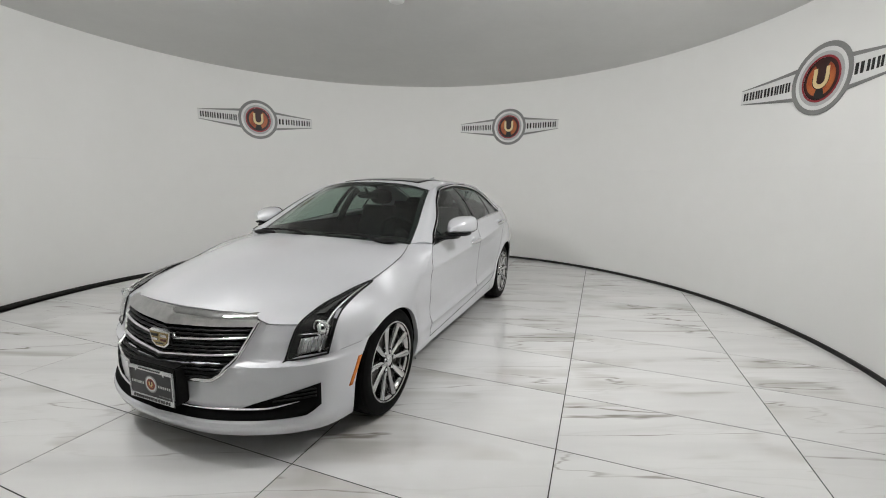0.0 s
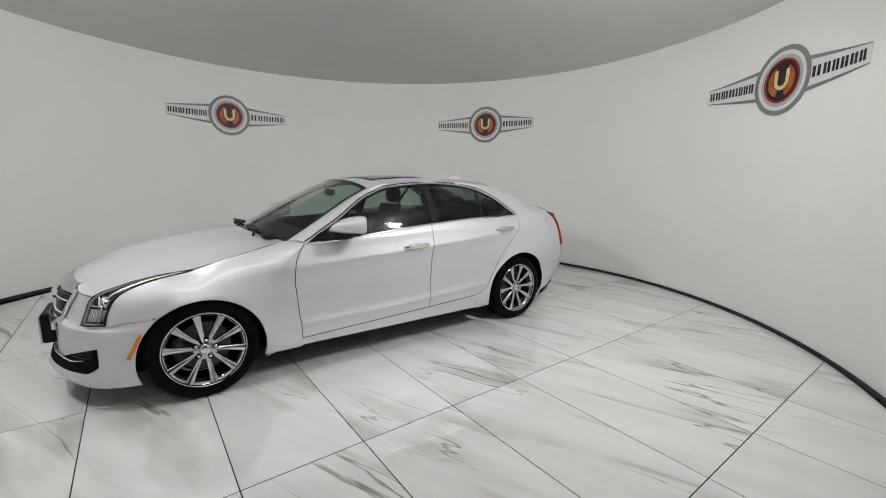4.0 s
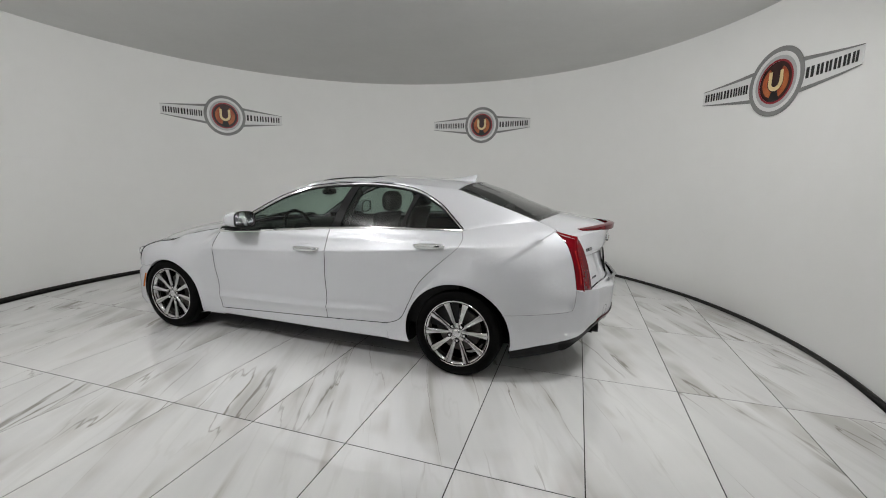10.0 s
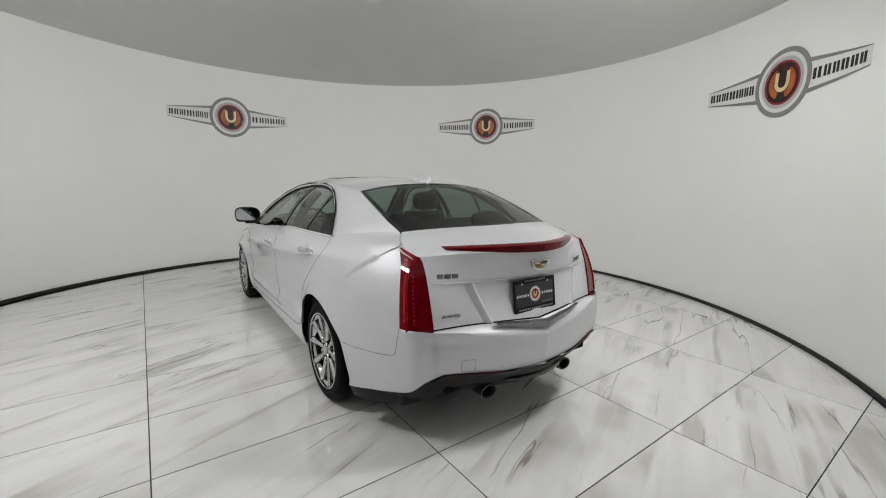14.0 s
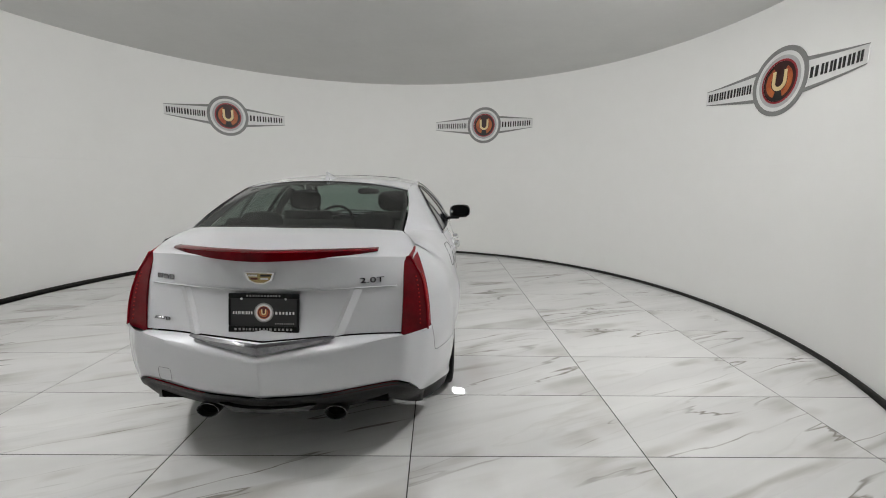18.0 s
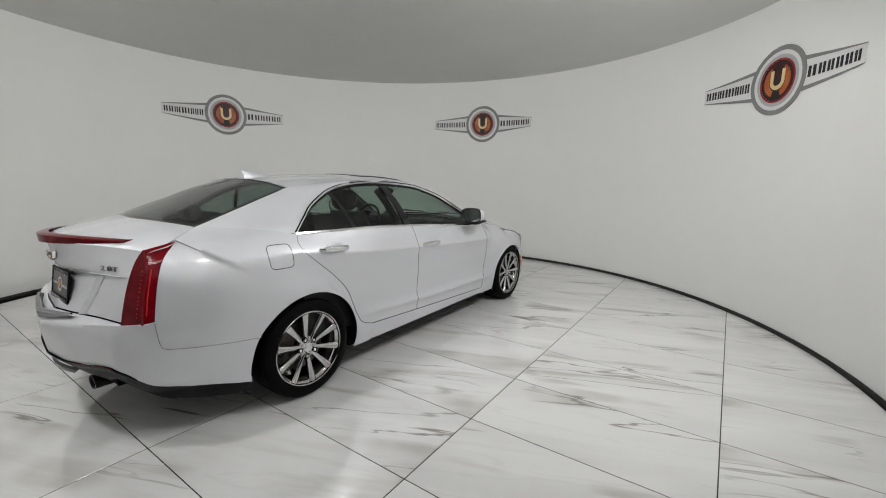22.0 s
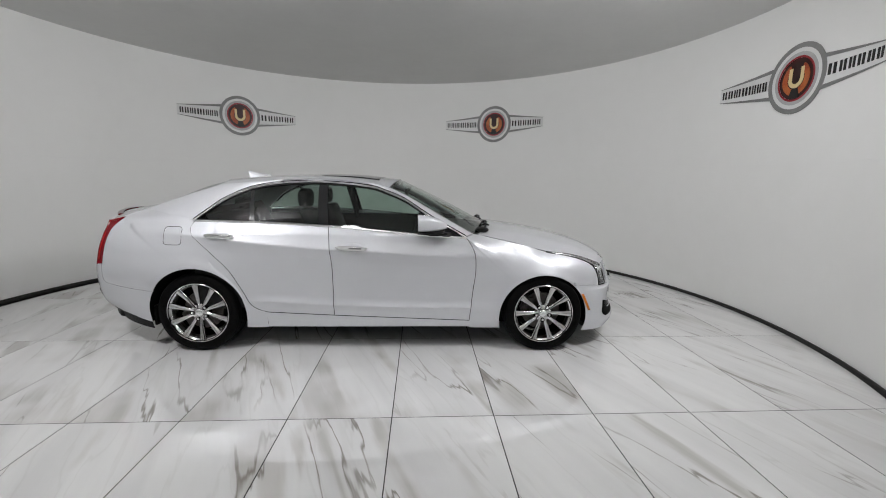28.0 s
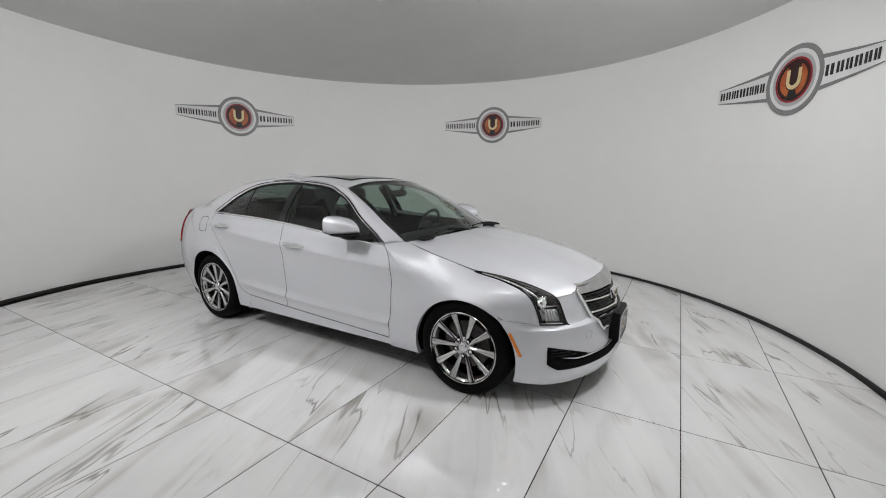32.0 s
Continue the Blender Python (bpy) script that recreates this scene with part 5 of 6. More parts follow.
# ---- plates ----
def roundel(parent, c, out, right, up, r, thick=0.001):
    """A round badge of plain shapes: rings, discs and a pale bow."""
    c, out, right, up = (np.array(v, float) for v in (c, out, right, up))

    def disc(r0, r1, h, mat, name, a0=0.0, a1=360.0):
        bm = bmesh.new()
        n = 40
        ang = np.radians(np.linspace(a0, a1, n))
        p = [bm.verts.new(c + out * h + right * r1 * math.cos(a) + up * r1 * math.sin(a)) for a in ang]
        if r0 > 0:
            q = [bm.verts.new(c + out * h + right * r0 * math.cos(a) + up * r0 * math.sin(a)) for a in ang]
            for k in range(n - 1):
                bm.faces.new((p[k], p[k + 1], q[k + 1], q[k]))
        else:
            bm.faces.new(p[:-1])
        low = [bm.verts.new(c + right * r1 * math.cos(a) + up * r1 * math.sin(a)) for a in ang]
        for k in range(n - 1):
            bm.faces.new((low[k], low[k + 1], p[k + 1], p[k]))
        part(name, bm, mat, parent, smooth=False)

    disc(0.86 * r, r, thick, GREY_INK, "ring")
    disc(0.66 * r, 0.86 * r, thick * 0.8, WHITE_INK, "ring")
    disc(0.0, 0.66 * r, thick * 1.0, MAROON, "disc")
    disc(0.60 * r, 0.655 * r, thick * 1.6, ORANGE if r < 0.1 else RED_DEEP, "rim")
    disc(0.32 * r, 0.46 * r, thick * 1.5, ORANGE, "arc", -215, 35)
    disc(0.13 * r, 0.27 * r, thick * 2.0, CREAM, "arc", -190, 10)
    for s in (-1, 1):
        bm = bmesh.new()
        q = [c + out * thick * 2.0 + right * s * a * r + up * b * r for a, b in ((0.13, -0.02), (0.27, -0.02), (0.27, 0.34), (0.13, 0.34))]
        bm.faces.new([bm.verts.new(p) for p in (q if s > 0 else q[::-1])])
        part("bar", bm, CREAM, parent, smooth=False)


def bars(parent, c, out, right, up, x0, x1, widths, height, mat, h=0.001, depth=0.0006):
    """A row of plain upright bars in place of lettering."""
    c, out, right, up = (np.array(v, float) for v in (c, out, right, up))
    total = sum(widths) * 1.28
    k = (x1 - x0) / total
    x = x0
    for w in widths:
        bm = bmesh.new()
        a, b = x + 0.26 * w * k, x + 0.94 * w * k
        lo = [bm.verts.new(c + out * h + right * px + up * pz) for px, pz in ((a, -height / 2), (b, -height / 2), (b, height / 2), (a, height / 2))]
        hi = [bm.verts.new(v.co + Vector(out) * depth) for v in lo]
        bm.faces.new(hi)
        for j in range(4):
            bm.faces.new((lo[j], lo[(j + 1) % 4], hi[(j + 1) % 4], hi[j]))
        part("letter_bar", bm, mat, parent, smooth=False)
        x += 1.28 * w * k


def licence_plate(m, label, bracket):
    """Local: x to the viewer, y to the car's left or right, z up."""
    e = new("licence_plate")
    e.parent = CAR
    e["label"] = label
    if bracket:
        bm = bmesh.new()
        box(bm, -0.07, -0.004, -0.165, 0.165, -0.088, 0.105, 0.006)
        part("bracket", bm, TRIM, e, "black plastic bracket", smooth=False)
    bm = bmesh.new()
    box(bm, -0.004, 0.002, -0.152, 0.152, -0.076, 0.076, 0.0015)
    part("plate", bm, PLATE_BLACK, e, "black dealer plate", smooth=False)
    for a in ((-0.160, 0.160, 0.064, 0.086), (-0.160, 0.160, -0.090, -0.062), (-0.160, -0.149, -0.062, 0.064), (0.149, 0.160, -0.062, 0.064)):
        bm = bmesh.new()
        box(bm, -0.003, 0.006, a[0], a[1], a[2], a[3], 0.002)
        part("plate_frame", bm, SATIN if bracket else TRIM, e, smooth=False)
    o, r, u = (1, 0, 0), (0, 1, 0), (0, 0, 1)
    roundel(e, (0.003, 0, 0), o, r, u, 0.044)
    bars(e, (0.003, 0, -0.002), o, r, u, -0.142, -0.048, (1, 1, .9, .5, 1.1, .5, .9, .9, 1), 0.013, WHITE_INK)
    bars(e, (0.003, 0, -0.002), o, r, u, 0.048, 0.142, (1.2, 1, .9, 1, 1, .9), 0.013, WHITE_INK)
    bars(e, (0.0065, 0, -0.076), o, r, u, -0.135, 0.135, (1, 1, .9, .5, 1.1, .5, .9, .9, 1, .5, 1.2, 1, .9, 1, 1, .9), 0.016 if bracket else 0.010, DARK_INK if bracket else GREY_INK)
    bars(e, (0.0065, 0, 0.076), o, r, u, -0.08, 0.08, (1, 1, 1, .6, 1, 1, 1, 1, 1, .6, 1, 1), 0.008, DARK_INK if bracket else GREY_INK)
    bars(e, (0.003, 0, -0.05), o, r, u, 0.05, 0.14, (1, 1, 1, 1, 1, 1, 1, 1, 1), 0.006, GREY_INK)
    for s in (-0.10, 0.10):
        bm = bmesh.new()
        ellipsoid(bm, (0.006, s, 0.062), (0.003, 0.006, 0.006), 10, 6)
        part("screw", bm, CHROME, e)
    e.matrix_basis = m


licence_plate(pose(2.228, 0.008, 0.400), "dealer plate in a chrome frame on the front bumper", True)
licence_plate(pose(-2.358, 0.002, 0.797, 0, -8, 180), "black dealer plate on the boot lid", False)


# ---- rear face details ----
def tail_details():
    # plate recess: raised side ridges, bright V-shaped bar
    for side in (1, -1):
        bm = bmesh.new()
        g = []
        for v in np.linspace(0, 1, 8):
            y0, z = 0.400 - 0.078 * v, 0.892 - 0.200 * v
            g.append([on_lid(side * (y0 + dy), z, o) for dy, o in ((-0.028, -0.004), (-0.004, 0.015), (0.03, 0.002))])
        skin(bm, np.array(g), 0.0)
        finish(part("recess_edge", bm, PAINT, lid, "bevelled edge of the plate recess"))
    bm = bmesh.new()
    g = []
    for v in range(5):
        row = []
        for y in np.linspace(0, 0.322, 18):
            k = (1 - y / 0.322) ** 0.9
            face = end_point(TAIL_FIT, end_by(TAIL_FIT, 1, y, 0.60), 0.60)[0]
            inner = smooth_at((0, 0.25, 0.33), (-2.398, -2.374, -2.358), y)
            zi = smooth_at((0, 0.322), (0.686, 0.700), y)
            edge = 0.672 + 0.028 * (1 - k)
            foot = 0.632 + 0.062 * (1 - k)
            xe = face - 0.006 + 0.022 * (1 - k)
            row.append(((inner * 0.38 + xe * 0.62, y, zi * 0.38 + edge * 0.62 - 0.004), (inner * 0.30 + xe * 0.70, y, zi * 0.30 + edge * 0.70 + 0.006), (xe, y, edge), (xe + 0.006, y, foot), (xe + 0.03, y, foot - 0.002))[v])
        g.append(row)
    g = np.array(g)
    skin(bm, np.concatenate([flipped(g)[:, :0:-1], g], axis=1), 0.0)
    finish(part("chrome_bar", bm, DARK_CHROME, lid, "brushed chrome bar below the plate"), 30)
    # horizontal crease of the lid above the recess
    bm = bmesh.new()
    tube(bm, [on_lid(y, 0.897, 0.001) for y in np.linspace(-0.585, 0.585, 40)], 0.0035, 6)
    part("crease", bm, PAINT, lid, "crease above the plate recess")
    # crest on the lid
    crest = lid

    def piece(outline, o0, o1, mat):
        bm = bmesh.new()
        x = on_lid(0, 0.965)[0]
        a = [bm.verts.new((x - o0, y, z)) for y, z in outline]
        b = [bm.verts.new((x - o1, y * 0.95, 0.965 + (z - 0.965) * 0.95)) for y, z in outline]
        bm.faces.new(b)
        for k in range(len(a)):
            bm.faces.new((a[k], a[(k + 1) % len(a)], b[(k + 1) % len(a)], b[k]))
        bmesh.ops.recalc_face_normals(bm, faces=bm.faces)
        part("crest_piece", bm, mat, crest, "piece of the silver and gold crest", smooth=False)

    piece([(-0.070, 0.990), (-0.056, 0.952), (-0.02, 0.934), (0.02, 0.934), (0.056, 0.952), (0.070, 0.990)], -0.004, 0.010, CHROME)
    piece([(-0.058, 0.985), (-0.046, 0.956), (-0.018, 0.942), (0.018, 0.942), (0.046, 0.956), (0.058, 0.985)], 0.009, 0.013, GOLD)
    for y0, y1, z0, z1, mat in ((-0.052, -0.006, 0.972, 0.981, DARK_INK), (0.008, 0.052, 0.972, 0.981, SATIN), (-0.04, -0.006, 0.957, 0.966, SATIN), (0.008, 0.04, 0.957, 0.966, MAROON)):
        piece([(y0, z0), (y1, z0), (y1, z1), (y0, z1)], 0.012, 0.0145, mat)
    # badges: the engine and drive badges as raised characters, the name as plain bars
    for k in range(3):
        ya, yb = 0.562 - 0.036 * k, 0.534 - 0.036 * k
        bm = bmesh.new()
        a, b = on_lid(ya, 0.932), on_lid(yb, 0.932)
        lo = [bm.verts.new(q + np.array([-o, 0, dz])) for q, dz, o in ((a, -0.011, 0.0), (b, -0.011, 0.0), (b, 0.011, 0.0), (a, 0.011, 0.0))]
        hi = [bm.verts.new(v.co + Vector((-0.005, 0, 0))) for v in lo]
        bm.faces.new(hi)
        for j in range(4):
            bm.faces.new((lo[j], lo[(j + 1) % 4], hi[(j + 1) % 4], hi[j]))
        bmesh.ops.recalc_face_normals(bm, faces=bm.faces)
        part("badge_bar", bm, DARK_CHROME, lid, "small chrome badge bar", smooth=False)
    for text, y, z, size in (("2.0T", -0.418, 0.920, 0.042), ("AWD", 0.566, 0.732, 0.027)):
        cu = bpy.data.curves.new("badge_text", "FONT")
        cu.body, cu.size, cu.extrude, cu.space_character = text, size, 0.002, 1.05
        tmp = new("badge_text", cu)
        me = bpy.data.meshes.new_from_object(tmp)
        bpy.data.objects.remove(tmp)
        me.materials.clear()
        me.materials.append(DARK_CHROME)
        ob = new("badge", me)
        ob.parent = lid
        ob["label"] = "chrome letters on the boot lid"
        q0, q1 = on_lid(y, z + size * 0.35), on_lid(y - 0.09, z + size * 0.35)
        yaw = math.degrees(math.atan2(q1[0] - q0[0], -(q1[1] - q0[1])))
        ob.matrix_basis = pose(q0[0] - 0.005, y, z) @ pose(0, 0, 0, 0, 0, -90 + yaw) @ pose(0, 0, 0, 90, 0, 0) @ Matrix.Diagonal((1.45, 0.85, 1, 1))
    # exhaust tips, reflectors, tow cover
    for side in (1, -1):
        tip = new("exhaust_tip")
        tip.parent = CAR
        tip["label"] = "oval chrome exhaust tip"
        bm = bmesh.new()
        prof = [(0.044, 0.20), (0.048, 0.02), (0.046, 0.0), (0.041, 0.002), (0.039, 0.05)]
        rows = []
        for i in range(32):
            a = 2 * math.pi * i / 32
            rows.append([bm.verts.new((-2.348 + d, side * 0.305 + r * 1.12 * math.cos(a), 0.303 + r * 0.76 * math.sin(a))) for r, d in prof])
        for i in range(32):
            p, q = rows[i], rows[(i + 1) % 32]
            for k in range(4):
                bm.faces.new((p[k], p[k + 1], q[k + 1], q[k]))
        part("pipe", bm, TRIM, tip, "dark metal pipe end")
        bm = bmesh.new()
        tube(bm, [(-2.348, side * 0.305 + 0.046 * 1.12 * math.cos(a), 0.303 + 0.046 * 0.76 * math.sin(a)) for a in np.linspace(0, 2 * math.pi, 33)], 0.0025, 6)
        part("tip_ring", bm, DARK_CHROME, tip, "chrome ring")
        bm = bmesh.new()
        ellipsoid(bm, (-2.316, side * 0.305, 0.303), (0.004, 0.045, 0.031), 20, 8)
        part("inside", bm, DARK, tip, "black disc inside the pipe")
        bm = bmesh.new()
        g = [[tail_at(u, skirt_z(u) + dz) * [1, side, 1] for u in np.linspace(0.30, 0.68, 14)] for dz in (-0.022, -0.005)]
        skin(bm, np.array(g), 0.004, 0.003)
        part("reflector", bm, RED_DEEP, CAR, "dark red rear reflector")
    bm = bmesh.new()
    g = [[(x + 0.05 * (abs(y) / 0.23) ** 2, y, z) for y in np.linspace(-w, w, 12)] for x, z, w in ((-2.420, 0.372, 0.23), (-2.432, 0.362, 0.225), (-2.425, 0.338, 0.19))]
    skin(bm, np.array(g), 0.004)
    finish(part("diffuser_insert", bm, GLOSS, CAR, "gloss black insert in the rear trim"), 30)


tail_details()


# ---- wheels ----
def wheel(x, side):
    w = new("wheel")
    w.parent = CAR
    w["label"] = "polished ten-spoke alloy wheel with black tyre"
    bm = bmesh.new()
    R = 0.3205
    prof = [(0.228, -0.112), (0.243, -0.116), (0.266, -0.120), (0.290, -0.117), (0.308, -0.108), (0.317, -0.094)]
    tread = []
    for a, b in ((-0.094, -0.052), (-0.044, -0.004), (0.004, 0.044), (0.052, 0.094)):
        tread += [(R - 0.007, a - 0.0005), (R - (0.003 if abs(a) > .09 else 0.0), a), (R - (0.003 if abs(b) > .09 else 0.0), b), (R - 0.007, b + 0.0005)]
    prof += tread[1:-1] + [(r, -y) for r, y in prof[::-1]]
    lathe_y(bm, prof, 72)
    bmesh.ops.recalc_face_normals(bm, faces=bm.faces)
    tyre = finish(part("tyre", bm, RUBBER, w, "black low-profile tyre"), 30)
    # raised band and marks on the sidewall
    bm = bmesh.new()
    lathe_y(bm, [(0.256, 0.1190), (0.258, 0.1212), (0.260, 0.1200)], 72)
    part("sidewall_rib", bm, RUBBER, w)
    bm = bmesh.new()
    lathe_y(bm, [(0.233, -0.112), (0.214, -0.10), (0.198, -0.02), (0.206, 0.06), (0.215, 0.088), (0.221, 0.098), (0.231, 0.106), (0.240, 0.112), (0.2425, 0.1165), (0.239, 0.1195), (0.2335, 0.1160), (0.2325, 0.100)], 72)
    finish(part("rim", bm, ALLOY, w, "polished alloy rim"), 40)
    for k in range(10):
        a = 2 * math.pi * (k + 0.25) / 10
        bm = bmesh.new()
        ca, sa = math.cos(a), math.sin(a)
        secs = []
        for r, hw, y, d in ((0.045, 0.0150, 0.090, 0.030), (0.085, 0.0150, 0.092, 0.028), (0.140, 0.0172, 0.097, 0.026), (0.192, 0.0215, 0.104, 0.022), (0.229, 0.0270, 0.110, 0.014)):
            sec = []
            for t, dy in ((-1, -d), (-1, -0.006), (-0.80, -0.001), (0, 0.0045), (0.80, -0.001), (1, -0.006), (1, -d)):
                px, pz = r * ca - t * hw * sa, r * sa + t * hw * ca
                sec.append(bm.verts.new((px, y + dy, pz)))
            secs.append(sec)
        for p, q in zip(secs, secs[1:]):
            for i in range(6):
                bm.faces.new((p[i], p[i + 1], q[i + 1], q[i]))
        bmesh.ops.recalc_face_normals(bm, faces=bm.faces)
        finish(part("spoke", bm, ALLOY, w), 45)
    bm = bmesh.new()
    lathe_y(bm, [(0.072, 0.06), (0.070, 0.084), (0.060, 0.090), (0.036, 0.092), (0.033, 0.096), (0.0, 0.098)], 40)
    finish(part("hub", bm, ALLOY, w), 40)
    bm = bmesh.new()
    ellipsoid(bm, (0, 0.096, 0), (0.031, 0.008, 0.031), 24, 8)
    part("centre_cap", bm, SATIN, w, "satin centre cap")
    for k in range(5):
        a = 2 * math.pi * (k + 0.375) / 5
        bm = bmesh.new()
        lathe_y(bm, [(0.0185, 0.080), (0.0185, 0.0945), (0.0140, 0.0945), (0.0140, 0.086)], 14, (0.0575 * math.cos(a), 0, 0.0575 * math.sin(a)))
        part("nut_seat", bm, DARK, w)
        bm = bmesh.new()
        lathe_y(bm, [(0.0105, 0.080), (0.0105, 0.096), (0.007, 0.101), (0.0, 0.101)], 6, (0.0575 * math.cos(a), 0, 0.0575 * math.sin(a)))
        part("wheel_nut", bm, CHROME, w)
    bm = bmesh.new()
    lathe_y(bm, [(0.06, 0.02), (0.155, 0.02), (0.157, 0.014), (0.157, -0.008), (0.06, -0.008)], 48)
    finish(part("brake_disc", bm, IRON, w, "grey brake disc"), 40)
    bm = bmesh.new()
    box(bm, 0.085, 0.17, -0.02, 0.045, -0.07, 0.07, 0.012)
    part("caliper", bm, IRON, w, "grey brake caliper")
    bm = bmesh.new()
    lathe_y(bm, [(0.0, -0.05), (0.19, -0.05), (0.19, -0.055), (0.0, -0.055)], 32)
    part("brake_shield", bm, DARK, w)
    w.matrix_basis = pose(x, side * 0.762, HUB_Z + 0.002, 0, 0, 0 if side > 0 else 180)
    return w


W1 = wheel(FRONT_AXLE, 1)
for x, side, spin in ((REAR_AXLE, 1, -25), (FRONT_AXLE, -1, -27), (REAR_AXLE, -1, 31)):
    copy_thing(W1, pose(x, side * 0.762, HUB_Z + 0.002, 0, 0, 0 if side > 0 else 180) @ pose(0, 0, 0, 0, spin, 0))

# ---- underbody, wheel housings ----
bm = bmesh.new()
box(bm, -1.0, 1.0, -0.80, 0.80, 0.185, 0.30)
box(bm, -2.05, -1.76, -0.72, 0.72, 0.30, 0.62)
box(bm, -2.30, -2.05, -0.55, 0.55, 0.34, 0.62)
box(bm, 1.74, 1.96, -0.62, 0.62, 0.20, 0.50)
box(bm, -1.80, 1.78, -0.60, 0.60, 0.19, 0.62)
box(bm, 0.72, 1.80, -0.60, 0.60, 0.62, 0.70)
box(bm, -1.66, 1.80, -0.56, 0.56, 0.142, 0.195)
box(bm, -0.98, 0.98, -0.70, 0.70, 0.158, 0.19)
part("underbody", bm, DARK, CAR, "dark underbody", smooth=False)
for a in (ARCH_F, ARCH_R):
    for side in (1, -1):
        bm = bmesh.new()
        r = a[2] + 0.012
        rows = []
        for k in range(25):
            t = radians(-10 + 200 * k / 24)
            x, z = a[0] + r * math.cos(t), a[1] + r * math.sin(t)
            rows.append([bm.verts.new((x, side * y, z)) for y in (0.55, side_y(x, max(z, 0.2)) - 0.006)])
        for p, q in zip(rows, rows[1:]):
            bm.faces.new((p[0], p[1], q[1], q[0]))
        part("wheel_housing", bm, DARK, CAR, "black wheel housing")
# black air dam below the nose and flaps behind the rear wheels
bm = bmesh.new()
box(bm, 1.80, 1.87, -0.60, 0.60, 0.115, 0.20, 0.008)
part("air_dam", bm, TRIM, CAR, "black plastic air dam below the nose", smooth=False)
for side in (1, -1):
    bm = bmesh.new()
    box(bm, -1.775, -1.755, side * 0.74 - 0.075, side * 0.74 + 0.075, 0.195, 0.36, 0.006)
    part("mud_flap", bm, TRIM, CAR, "small black flap behind the rear wheel", smooth=False)
# inner door skins behind the panels, seen through the panel gaps
for side in (1, -1):
    bm = bmesh.new()
    g = [[(x, side * (side_y(x, z) - 0.035), z) for x in np.linspace(0.70, -0.95, 16)] for z in np.linspace(0.22, 0.90, 10)]
    skin(bm, np.array(g), 0)
    part("inner_panel", bm, DARK, CAR, "dark door opening")

# ---- mirrors, antenna, sunroof, wipers, fuel door ----
for side in (1, -1):
    mir = new("door_mirror")
    mir.parent = CAR
    mir["label"] = "white door mirror with black foot"
    bm = bmesh.new()
    secs = []
    for k, x in enumerate(np.linspace(0.355, 0.575, 10)):
        u = k / 9
        s = (1 - 0.86 * u ** 2.6)
        yc, zc = 0.968 - 0.015 * u, 1.052 - 0.012 * u
        secs.append([bm.verts.new((x, side * (yc + 0.108 * s * math.copysign(abs(math.cos(a)) ** 0.62, math.cos(a))), zc + 0.077 * (s ** 0.8) * (abs(math.sin(a)) ** 0.62 if math.sin(a) > 0 else -0.66 * abs(math.sin(a)) ** 0.4) + 0.010 * math.cos(a))) for a in np.linspace(0, 2 * math.pi, 28, endpoint=False)])
    for p, q in zip(secs, secs[1:]):
        for i in range(28):
            bm.faces.new((p[i], p[(i + 1) % 28], q[(i + 1) % 28], q[i]))
    bm.faces.new(secs[-1])
    bmesh.ops.recalc_face_normals(bm, faces=bm.faces)
    finish(part("mirror_cap", bm, PAINT, mir, "white painted cap"), 50)
    bm = bmesh.new()
    ring_pts = [(0.353, side * (0.968 + 0.106 * math.copysign(abs(math.cos(a)) ** 0.62, math.cos(a))), 1.052 + (0.075 if math.sin(a) > 0 else 0.052) * math.copysign(abs(math.sin(a)) ** 0.62, math.sin(a)) + 0.006 * math.cos(a)) for a in np.linspace(0, 2 * math.pi, 41)]
    tube(bm, ring_pts, 0.005, 6)
    part("mirror_rim", bm, TRIM, mir, "black rim")
    bm = bmesh.new()
    vs = [bm.verts.new((0.360, side * (0.968 + 0.102 * math.copysign(abs(math.cos(a)) ** 0.62, math.cos(a))), 1.052 + (0.071 if math.sin(a) > 0 else 0.049) * math.copysign(abs(math.sin(a)) ** 0.62, math.sin(a)))) for a in np.linspace(0, 2 * math.pi, 32, endpoint=False)]
    bm.faces.new(vs)
    part("mirror_glass", bm, MIRROR, mir, "mirror glass")
    bm = bmesh.new()
    secs = []
    for u in np.linspace(0, 1, 8):
        c = np.array([0.58 - 0.09 * u, (0.825 + 0.14 * u), 0.966 + 0.016 * u])
        wx, wz = 0.055 + 0.03 * u, 0.012 + 0.006 * u
        secs.append([bm.verts.new((c[0] + wx * math.cos(a), side * c[1], c[2] + wz * math.sin(a))) for a in np.linspace(0, 2 * math.pi, 14, endpoint=False)])
    for p, q in zip(secs, secs[1:]):
        for i in range(14):
            bm.faces.new((p[i], p[(i + 1) % 14], q[(i + 1) % 14], q[i]))
    bm.faces.new(secs[-1])
    part("mirror_foot", bm, TRIM, mir, "black foot")
    bm = bmesh.new()
    ellipsoid(bm, (0.455, side * 0.958, 1.000), (0.098, 0.094, 0.012), 20, 8, 0.6)
    part("mirror_base", bm, TRIM, mir, "black underside")
    # wipers
    bm = bmesh.new()
    wy = 0.50 if side > 0 else -0.10
    tube(bm, spline([(0.955, wy, 0.992), (0.925, wy - 0.2, 1.008), (0.955, wy - 0.42, 1.006)], 14), 0.007, 6)
    tube(bm, spline([(1.0, wy + 0.05, 0.985), (0.965, wy - 0.06, 1.006), (0.935, wy - 0.2, 1.012)], 10), 0.010, 6)
    part("wiper", bm, TRIM, CAR, "black wiper")
    bm = bmesh.new()
    ellipsoid(bm, (0.895, side * 0.56, 0.972), (0.055, 0.10, 0.022), 14, 8)
    part("cowl_end", bm, TRIM, CAR, "black cowl cover")

